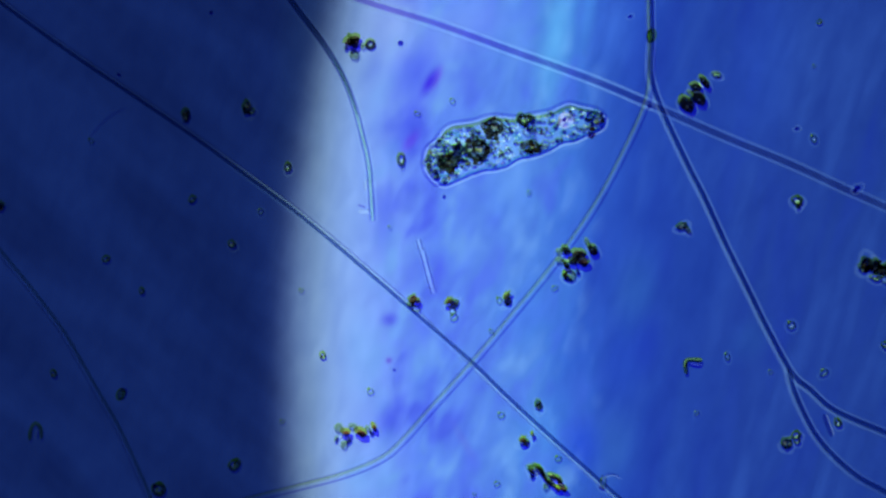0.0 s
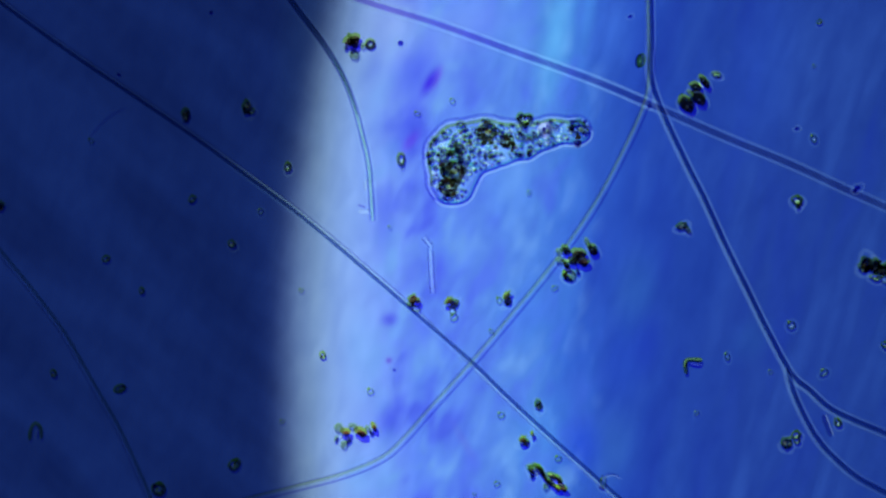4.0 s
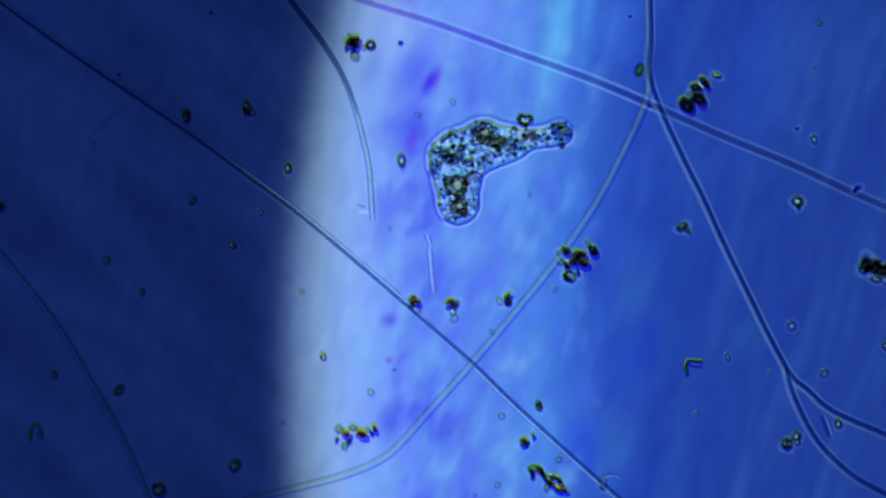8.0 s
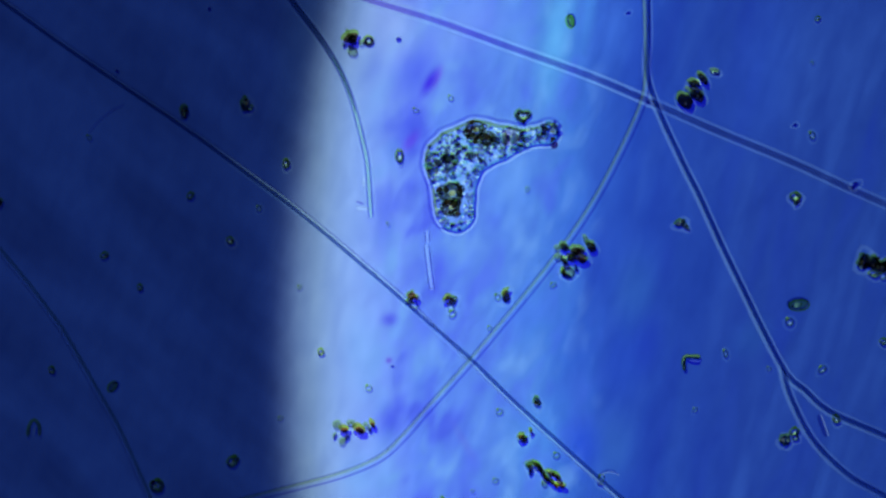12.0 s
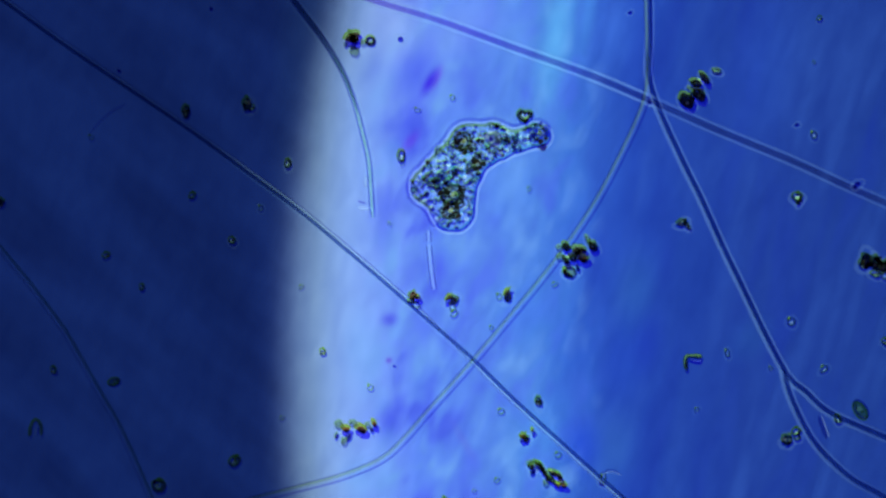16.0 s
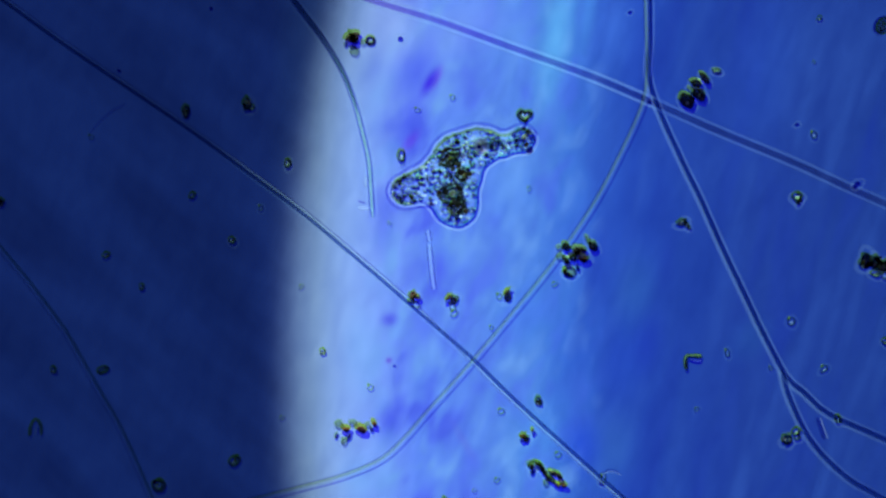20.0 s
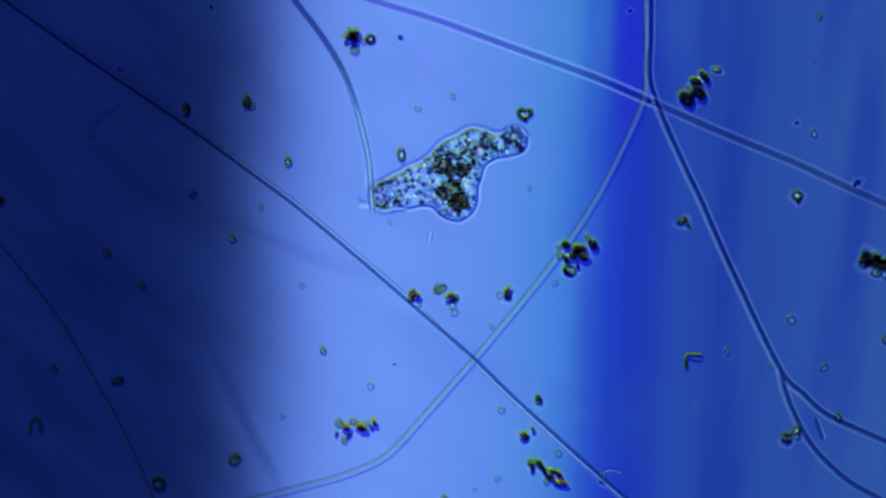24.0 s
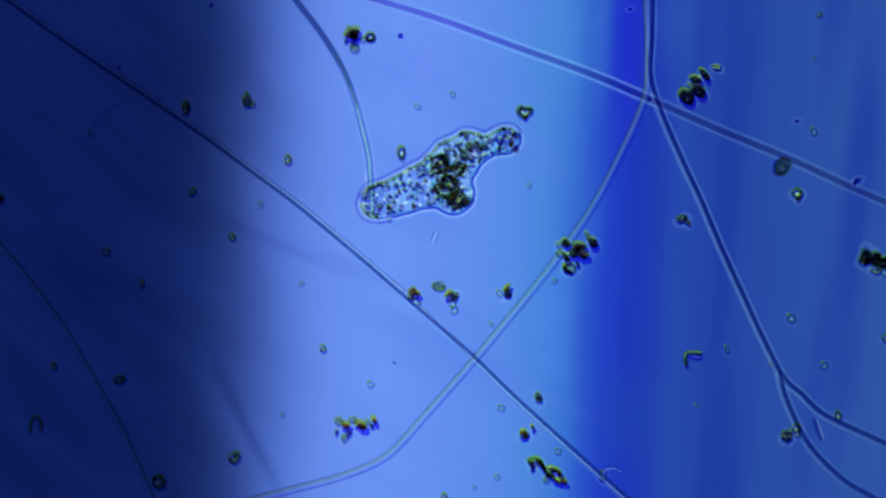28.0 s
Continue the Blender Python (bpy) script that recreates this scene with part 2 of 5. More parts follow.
def milky(name, colour, see, scale=40.0):
    """A thin clouded jelly: most light passes, the rest glows through it from below."""
    n = Nodes(name)
    grain = n.noise(n.place(), scale, 3.0)
    tint = n.mix("MIX", grain, tuple(c * 0.75 for c in colour[:3]) + (1,), colour)
    body = n.add("ShaderNodeMixShader", i0=0.75, i1=n.add("ShaderNodeBsdfDiffuse", Color=tint).outputs[0], i2=n.add("ShaderNodeBsdfTranslucent", Color=tint).outputs[0])
    return n.done(n.add("ShaderNodeMixShader", i0=see, i1=body.outputs[0], i2=n.add("ShaderNodeBsdfTransparent", Color=(1, 1, 1, 1)).outputs[0]))


def tinted(name, colour):
    """A clear, weakly coloured jelly."""
    n = Nodes(name)
    grain = n.noise(n.place(), 30.0, 3.0)
    tint = n.mix("MIX", grain, tuple(c * 0.94 for c in colour[:3]) + (1,), colour)
    return n.done(n.add("ShaderNodeBsdfTransparent", Color=tint))


THREAD = clear("thread_wall", (0.97, 0.98, 1.0, 1), 1.012, 0.0, 0.05)
# Pale milky skins along the threads paint the lens's bright halo.
THIN_HALO = milky("thin_halo", (0.40, 0.85, 1.0, 1), 0.982)
THREAD_HALO = milky("thread_halo", (0.40, 0.85, 1.0, 1), 0.95)
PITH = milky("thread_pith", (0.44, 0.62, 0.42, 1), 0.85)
GREEN_PITH = milky("green_pith", (0.40, 0.85, 0.36, 1), 0.70)
STRAW = milky("straw_pith", (0.34, 0.46, 0.10, 1), 0.912)
FAINT = milky("faint_pith", (0.62, 0.80, 0.85, 1), 0.90)
DARK_WALL = tinted("dark_thread_wall", (0.30, 0.38, 0.52, 1))


def broad_wall():
    """The broad thread's jelly: violet along its first half, greyer along the second."""
    n = Nodes("broad_thread_wall")
    grain = n.noise(n.place(), 30.0, 3.0)
    x = n.add("ShaderNodeSeparateXYZ", Vector=n.add("ShaderNodeTexCoord").outputs["Object"]).outputs[0]
    tint = n.ramp(x, [(0.30, (0.78, 0.67, 0.93, 1)), (0.62, (0.86, 0.79, 0.82, 1))])
    return n.done(n.add("ShaderNodeBsdfTransparent", Color=n.mix("MULTIPLY", 1.0, tint, n.mix("MIX", grain, (0.92, 0.92, 0.92, 1), (1, 1, 1, 1)))))


BROAD_HALO = milky("broad_thread_halo", (0.55, 0.85, 1.0, 1), 0.946)
OLIVE_RIND = tinted("olive_rind", (0.52, 0.62, 0.56, 1))
DUSK_PITH = milky("dusk_pith", (0.16, 0.36, 1.0, 1), 0.72)
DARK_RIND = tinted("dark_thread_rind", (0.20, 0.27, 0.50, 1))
STRAW_SKIN = tinted("straw_skin", (0.90, 0.96, 0.66, 1))
PALE_WALL = tinted("pale_thread_wall", (0.90, 0.93, 0.97, 1))
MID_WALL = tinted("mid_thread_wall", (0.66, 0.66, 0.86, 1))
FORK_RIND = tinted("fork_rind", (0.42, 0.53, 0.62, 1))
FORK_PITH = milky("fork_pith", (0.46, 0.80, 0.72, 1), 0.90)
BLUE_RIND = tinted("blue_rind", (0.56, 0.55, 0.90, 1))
DIM_WALL = tinted("dim_thread_wall", (0.76, 0.76, 0.95, 1))
# Bright optical halos round spores and threads, put in as pale rings.
HALO = milky("optical_halo", (0.55, 0.90, 1.0, 1), 0.945)
SOFT_HALO = milky("soft_halo", (0.55, 0.90, 1.0, 1), 0.962)
# Highlights in spores and grains, put in as small pale beads.
HIGHLIGHT = milky("pale_highlight", (0.75, 1.0, 0.90, 1), 0.66)
# Tints that paint the lens's colour fringes, yellow-green above and blue below.
UPPER_FRINGE = tinted("upper_fringe_tint", (0.82, 0.98, 0.24, 1))
RICH_UPPER_FRINGE = tinted("rich_upper_fringe", (1.0, 1.0, 0.14, 1))
FAINT_UPPER_FRINGE = tinted("faint_upper_fringe", (0.80, 0.94, 0.48, 1))
LOWER_FRINGE = tinted("lower_fringe_tint", (0.32, 0.32, 0.92, 1))
DEEP_LOWER_FRINGE = tinted("deep_lower_fringe", (0.22, 0.16, 0.96, 1))
CELL_LOWER_FRINGE = tinted("cell_lower_fringe", (0.56, 0.54, 0.95, 1))
FAINT_LOWER_FRINGE = tinted("faint_lower_fringe", (0.64, 0.64, 0.94, 1))
RED_TINT = tinted("red_content", (0.80, 0.26, 0.26, 1))
BLACK_SKIN = tinted("black_content", (0.10, 0.10, 0.22, 1))
DARK_SKIN = tinted("dark_spore_wall", (0.36, 0.40, 0.48, 1))
TEAL_BIT = grainy("teal_bit", (0.015, 0.05, 0.05, 1), (0.06, 0.20, 0.12, 1), 0.4)
SPORE_HIGHLIGHT = milky("spore_highlight", (0.75, 1.0, 0.90, 1), 0.82)
# Brightening by refraction at the upper edges, put in as a pale yellow skin.
FRINGE_GLOW = milky("fringe_glow_tint", (0.50, 0.72, 0.10, 1), 0.86)
TAN_HIGHLIGHT = milky("tan_highlight", (0.95, 0.75, 0.70, 1), 0.72)
JELLY = milky("cell_jelly", (0.65, 1.0, 0.72, 1), 0.96)
COAT_BLUE = tinted("spore_shade", (0.25, 0.13, 1.0, 1))
DARK_JELLY = tinted("dark_content", (0.60, 0.68, 0.82, 1))
THIN_JELLY = milky("thin_jelly", (0.55, 0.95, 0.90, 1), 0.97)
GREEN_BODY = tinted("green_cell", (0.74, 0.90, 0.70, 1))
OLIVE_BODY = tinted("olive_cell", (0.72, 0.86, 0.45, 1))
BLUE_BODY = tinted("blue_cell", (0.66, 0.66, 0.84, 1))
BLUR_SHELL = tinted("blur_shell", (0.90, 0.88, 0.95, 1))
VIOLET = tinted("violet_grain", (0.26, 0.22, 0.62, 1))
PLASM = milky("cytoplasm", (0.45, 0.85, 0.78, 1), 0.905)
FOOD_MUSH = tinted("food_mush", (0.70, 0.66, 0.44, 1))
FOOD_RING = tinted("food_ring", (0.24, 0.22, 0.26, 1))
FOOD_GOLD = milky("food_gold", (0.52, 0.60, 0.10, 1), 0.50)
BROWN_GRAIN = tinted("brown_grain", (0.42, 0.22, 0.30, 1))
SOFT_DROP = milky("soft_droplet", (0.72, 1.0, 0.80, 1), 0.78)
SKIN_PALE = milky("skin_halo", (0.72, 0.92, 1.0, 1), 0.925)
SPORE_DARK = grainy("dark_spore", (0.012, 0.013, 0.008, 1), (0.10, 0.11, 0.02, 1), 0.12)
RED_BIT = grainy("red_bit", (0.08, 0.012, 0.02, 1), (0.35, 0.10, 0.03, 1), 0.3)
GRIT = grainy("grit", (0.02, 0.03, 0.035, 1), (0.17, 0.21, 0.06, 1), 0.35)
CRYSTAL = grainy("brown_crystal", (0.05, 0.02, 0.015, 1), (0.30, 0.20, 0.05, 1), 0.32)
RIM = tinted("blue_rim", (0.66, 0.62, 0.93, 1))
RIM_SOFT = tinted("soft_violet_rim", (0.82, 0.79, 0.97, 1))
RIM_DEEP = tinted("deep_blue_rim", (0.40, 0.38, 0.90, 1))
RIM_TEAL = tinted("teal_rim", (0.76, 0.96, 0.92, 1))
RIM_GREEN = tinted("green_rim", (0.97, 1.0, 0.58, 1))
NAVY_GRAIN = tinted("navy_grain", (0.13, 0.14, 0.50, 1))
TEAL_GRAIN = tinted("teal_grain", (0.60, 0.88, 0.80, 1))
LILAC_GRAIN = tinted("lilac_grain", (0.52, 0.38, 0.80, 1))
OLIVE_GRAIN = tinted("olive_grain", (0.80, 0.85, 0.22, 1))


# ---- building ----
def at(px, py):
    """A place on the slide, from thousandths counted from the field's upper corner."""
    return (px - 784) / 1000, (441 - py) / 1000


def mesh_of(name, bm, material):
    me = bpy.data.meshes.new(name)
    bm.to_mesh(me)
    bm.free()
    me.materials.append(material)
    me.shade_smooth()
    return me


def part(name, bm, material, parent, label=""):
    ob = new(name, mesh_of(name, bm, material) if isinstance(bm, bmesh.types.BMesh) else bm)
    ob.parent = parent
    return tagged(ob, label)


def thing(name, place, label, category, group="", kind="", turn=0.0):
    ob = new(name)
    ob.empty_display_size = 0.01
    ob.matrix_basis = pose(*place, 0, 0, turn)
    return tagged(ob, label, category, group, kind)


def box(size, centre=(0, 0, 0)):
    bm = bmesh.new()
    bmesh.ops.create_cube(bm, size=1.0, matrix=Matrix.Translation(centre) @ Matrix.Diagonal((*size, 1)))
    return bm


def sheet(width, height, x=0.0, y=0.0):
    """A film with no thickness worth the name."""
    bm = bmesh.new()
    bmesh.ops.create_grid(bm, x_segments=1, y_segments=1, size=0.5, matrix=Matrix.Translation((x, y, 0)) @ Matrix.Diagonal((width, height, 1, 1)))
    return bm


def hemi(r, squash=(1, 1, 0.5), rough=0.0, seed=0, centre=(0, 0, 0), turn=0.0, sides=14):
    """The upper skin of a rounded body, dented by noise."""
    bm = bmesh.new()
    spin = Matrix.Rotation(radians(turn), 3, "Z")

    def spot(a, e):
        v = Vector((math.cos(a) * math.cos(e), math.sin(a) * math.cos(e), math.sin(e)))
        d = 1 + rough * noise.noise(v * 1.6 + Vector((seed * 7.3, seed * 3.1, seed)))
        return bm.verts.new(spin @ Vector([q * k * r * d for q, k in zip(v, squash)]) + Vector(centre))

    rings = [[spot(2 * math.pi * j / sides, radians(e)) for j in range(sides)] for e in (0, 24, 48, 70)]
    top = spot(0, radians(90))
    for a, b in zip(rings, rings[1:]):
        for j in range(sides):
            bm.faces.new((a[j], a[(j + 1) % sides], b[(j + 1) % sides], b[j]))
    for j in range(sides):
        bm.faces.new((rings[-1][j], rings[-1][(j + 1) % sides], top))
    return bm


def dome(rough=0.1, seed=0):
    """The upper half of a flat drop, one unit wide."""
    return hemi(1.0, (1, 0.8 if rough > 0.3 else 1, 0.4), rough, seed)


def blob(r, squash=(1, 1, 1), rough=0.0, seed=0, detail=2, centre=(0, 0, 0), turn=0.0):
    """A rounded body, dented by noise."""
    bm = bmesh.new()
    bmesh.ops.create_icosphere(bm, subdivisions=detail, radius=1.0)
    spin = Matrix.Rotation(radians(turn), 3, "Z")
    for v in bm.verts:
        d = 1 + rough * noise.noise(v.co * 1.6 + Vector((seed * 7.3, seed * 3.1, seed)))
        v.co = spin @ Vector([a * s * r * d for a, s in zip(v.co, squash)]) + Vector(centre)
    return bm


def curve_points(points, step=0.012):
    """A smooth line through a few places."""
    p = [Vector(q) for q in points]
    p = [2 * p[0] - p[1], *p, 2 * p[-1] - p[-2]]
    line = []
    for a, b, c, d in zip(p, p[1:], p[2:], p[3:]):
        for k in range(max(2, int((c - b).length / step))):
            t = k / max(2, int((c - b).length / step))
            line.append(0.5 * (2 * b + (c - a) * t + (2 * a - 5 * b + 4 * c - d) * t * t + (3 * b - a - 3 * c + d) * t ** 3))
    return line + [p[-2]]


def tube(line, r, sides=10, wobble=0.0, seed=0, half=False, shift=0.0, taper=0.45, swell=None):
    """A round thread along a line, of slightly uneven thickness; half: its upper skin alone; shift: to the left of its way."""
    bm = bmesh.new()
    rings = []
    for i, q in enumerate(line):
        d = (line[min(i + 1, len(line) - 1)] - line[max(i - 1, 0)]).normalized()
        side = d.cross(Vector((0, 0, 1))).normalized()
        up = side.cross(d)
        k = r * (1 + wobble * noise.noise(Vector((i * 0.23, seed * 9.1, 0))))
        if i in (0, len(line) - 1):
            k *= taper
        k *= swell[i] if swell else 1.0
        q = q - side * shift
        turns = [math.pi * j / sides if half else 2 * math.pi * j / sides for j in range(sides + 1 if half else sides)]
        rings.append([bm.verts.new(q + side * math.cos(a) * k + up * math.sin(a) * k) for a in turns])
    n = len(rings[0])
    for a, b in zip(rings, rings[1:]):
        for j in range(n - 1 if half else n):
            bm.faces.new((a[j], b[j], b[(j + 1) % n], a[(j + 1) % n]))
    if half:
        return bm
    bm.faces.new(rings[0])
    bm.faces.new(rings[-1][::-1])
    bmesh.ops.recalc_face_normals(bm, faces=bm.faces)
    return bm


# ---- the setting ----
# Added glowing plate: the field's uneven light is painted into its emission.
bd = thing("backdrop", (0, 0, -8.892), "added glowing blue backdrop plate with two painted looks of the lit field", "lamp field", kind="structure")
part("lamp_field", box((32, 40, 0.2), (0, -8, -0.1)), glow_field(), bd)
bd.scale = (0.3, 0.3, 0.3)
# Added unseen sheet: the field's dark side is painted into its tint.
shade = thing("backdrop_shade", (0, 0, -8.78), "added dark blue soft-edged sheet whose tint shades one side of the field", "shade", kind="structure")
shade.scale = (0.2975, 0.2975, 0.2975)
part("shade_tint", sheet(26, 40, -5.0, -8.0), shade_tint(), shade)
slide = thing("floor", (0, 0, 0), "clear glass microscope slide under the specimen", "glass slide", kind="structure")
part("slide_plate", box((6, 4, 0.4), (0, 0, -0.2)), slide_glass(), slide)


# ---- fungal threads ----
# Offset dark and pale layers paint optical edge lines and colour fringes.
def filament(name, px, z, layers, label):
    """A thread in layers: part, radius and shift to the left in thousandths, material, and whether it is the upper skin alone."""
    x0, y0 = at(*px[0])
    ob = thing(name, (x0, y0, 0), label, "filament", "threads across the slide")
    strand(ob, [(at(*p)[0] - x0, at(*p)[1] - y0, z) for p in px], layers)
    return ob


def strand(ob, points, layers):
    line, top = curve_points(points), 0.0
    for k, (what, r, shift, material, half) in enumerate(layers):
        lift = Vector((0, 0, top if half else 0.0))
        top = top + 0.002 if half and k else max(top, 0.0 if half else r / 1000)
        part(what, tube([q + lift for q in line], r / 1000, 8 if half else 12, 0.08, len(points) + k, half, shift / 1000), material, ob,
             {"halo_sheath": "pale skin put in for the optical halo", "pith": "lighter pith", "core": "inner core"}.get(what, ""))


def stub(ob, a, b, r, z, material=THREAD, name="side_shoot"):
    """A short side piece of a thread, from a to b."""
    o = ob.location
    line = curve_points([(at(*p)[0] - o.x, at(*p)[1] - o.y, z) for p in (a, ((a[0] + b[0]) / 2, (a[1] + b[1]) / 2), b)], 0.006)
    return part(name, tube(line, r, 8), material, ob)


LONG = [(-40, -28), (120, 88), (329, 230), (446, 315), (523, 372), (613, 446), (720, 538), (776, 588), (838, 645), (913, 718), (1043, 836), (1150, 930)]
long_thread = filament("fungal_thread", LONG, 0.010, [("halo_sheath", 7.5, -2, THREAD_HALO, True)], "long straight grey-blue fungal thread lying on the slide")
# its dark and pale edge lines, optical effects put in as tinted layers, change sides partway
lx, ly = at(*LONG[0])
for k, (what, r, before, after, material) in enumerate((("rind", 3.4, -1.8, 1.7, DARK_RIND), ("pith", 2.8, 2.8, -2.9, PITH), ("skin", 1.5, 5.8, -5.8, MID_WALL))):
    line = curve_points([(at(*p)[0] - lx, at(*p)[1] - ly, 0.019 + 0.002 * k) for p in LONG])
    swap = [max(0.0, min(1.0, (q.x + lx + 0.06) / 0.13)) for q in line]
    line = [q + Vector((0.66, 0.75, 0)) * (before + (after - before) * w * w * (3 - 2 * w)) / 1000 for q, w in zip(line, swap)]
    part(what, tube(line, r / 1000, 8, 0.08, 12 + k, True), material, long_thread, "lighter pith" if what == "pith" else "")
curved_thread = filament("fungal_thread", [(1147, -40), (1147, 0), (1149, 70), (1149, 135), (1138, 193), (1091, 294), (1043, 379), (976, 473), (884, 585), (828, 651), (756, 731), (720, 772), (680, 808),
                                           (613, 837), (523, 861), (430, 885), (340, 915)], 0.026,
                         [("halo_sheath", 6.6, 0, THIN_HALO, True), ("pith", 3.2, -1.8, STRAW, True), ("skin", 2.4, -3.4, STRAW_SKIN, True), ("rind", 2.2, 6.0, BLUE_RIND, True), ("rind", 1.3, -6.4, MID_WALL, True)], "pale straw-coloured curved fungal thread")
FORK = [("halo_sheath", 2.0, 7.3, BROAD_HALO, True), ("halo_sheath", 1.8, -7.3, BROAD_HALO, True), ("wall", 5.6, 0.4, DIM_WALL, True), ("rind", 4.3, 0.8, FORK_RIND, True), ("core", 2.2, 2.0, DIM_WALL, True), ("pith", 2.0, -4.8, FORK_PITH, True)]
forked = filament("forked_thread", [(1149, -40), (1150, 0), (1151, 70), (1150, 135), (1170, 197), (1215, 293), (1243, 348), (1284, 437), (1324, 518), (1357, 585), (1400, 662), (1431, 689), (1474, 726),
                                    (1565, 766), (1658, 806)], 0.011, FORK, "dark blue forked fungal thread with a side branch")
fx, fy = forked.location.x, forked.location.y
strand(forked, [(at(*p)[0] - fx, at(*p)[1] - fy, 0.011) for p in ((1391, 650), (1402, 690), (1415, 721), (1431, 753), (1450, 782), (1479, 813), (1518, 845), (1564, 870), (1648, 919))], FORK)
stub(forked, (1456, 733), (1470, 772), 0.004, 0.011, MID_WALL)
stub(forked, (1460, 732), (1474, 770), 0.0016, 0.016, FAINT)
BROAD = [(560, -25), (657, 11), (774, 47), (904, 94), (1045, 145), (1158, 193), (1270, 242), (1396, 294), (1494, 339), (1567, 371), (1660, 412)]
broad = filament("broad_thread", BROAD, 0.050, [("halo_sheath", 2.6, 7.8, SOFT_HALO, True), ("halo_sheath", 2.6, -7.8, SOFT_HALO, True), ("wall", 4.8, 0, broad_wall(), False)], "broad blurred blue thread lying across the others")
bx, by = broad.location.x, broad.location.y
strand(broad, [(at(*p)[0] - bx, at(*p)[1] - by, 0.052) for p in BROAD[:6]], [("halo_sheath", 2.8, 8.2, HALO, True), ("halo_sheath", 2.8, -8.2, HALO, True)])
bent = filament("bent_thread", [(495, -30), (523, 13), (568, 72), (604, 130), (626, 184), (644, 251), (653, 294), (657, 345), (660, 392)], 0.011,
                [("halo_sheath", 2.6, 7.6, HALO, True), ("halo_sheath", 2.6, -7.6, HALO, True), ("wall", 5.0, 0, PALE_WALL, False), ("rind", 1.4, 4.2, BLUE_RIND, True), ("rind", 1.4, -4.2, BLUE_RIND, True)], "pale bent thread ending in a broken tip")
o = bent.location
strand(bent, [(at(*p)[0] - o.x, at(*p)[1] - o.y, 0.017) for p in ((592, 108), (604, 130), (626, 184), (644, 251), (653, 294), (657, 345), (660, 392))], [("pith", 2.8, 0, GREEN_PITH, True)])
# Shade on the upper stretch, put in as an added dark tinted skin.
line = curve_points([(at(*p)[0] - o.x, at(*p)[1] - o.y, 0.022) for p in ((495, -30), (523, 13), (568, 72), (604, 130), (622, 172), (634, 210))])
part("core", tube(line, 0.0046, 8, 0.08, 3, True, 0.0005, 0.2, [min(1.0, 0.1 + 2.2 * (1 - i / len(line))) for i in range(len(line))]), DARK_WALL, bent, "dark upper stretch")
stub(bent, (656, 376), (634, 375), 0.004, 0.011, FAINT)
stub(bent, (648, 368), (634, 363), 0.0022, 0.016, RIM_SOFT)
stub(bent, (648, 318), (648, 338), 0.0030, 0.014, FAINT)
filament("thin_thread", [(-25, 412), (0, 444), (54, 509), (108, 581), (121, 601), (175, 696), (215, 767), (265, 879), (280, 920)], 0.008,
         [("halo_sheath", 6, -2.5, THREAD_HALO, True), ("wall", 3.0, 2.4, OLIVE_RIND, True), ("pith", 2.6, -2.2, DUSK_PITH, True), ("rind", 1.4, -5.4, MID_WALL, True)], "thin dim thread in the shaded part of the field")

filament("faint_thread", [(160, 244), (178, 222), (200, 204), (224, 192)], 0.006, [("wall", 3.0, 0, DIM_WALL, True)],
         "very faint thread in the shaded part of the field")

# ---- spores and grains ----
SEED = [0]


# The lens splits colours: what is dark shows a yellow-green rim above and a deep blue one below. Both fringes are
# painted in as tinted skins, set apart by SPLIT.
SPLIT = Vector((-0.0009, 0.0023, 0))


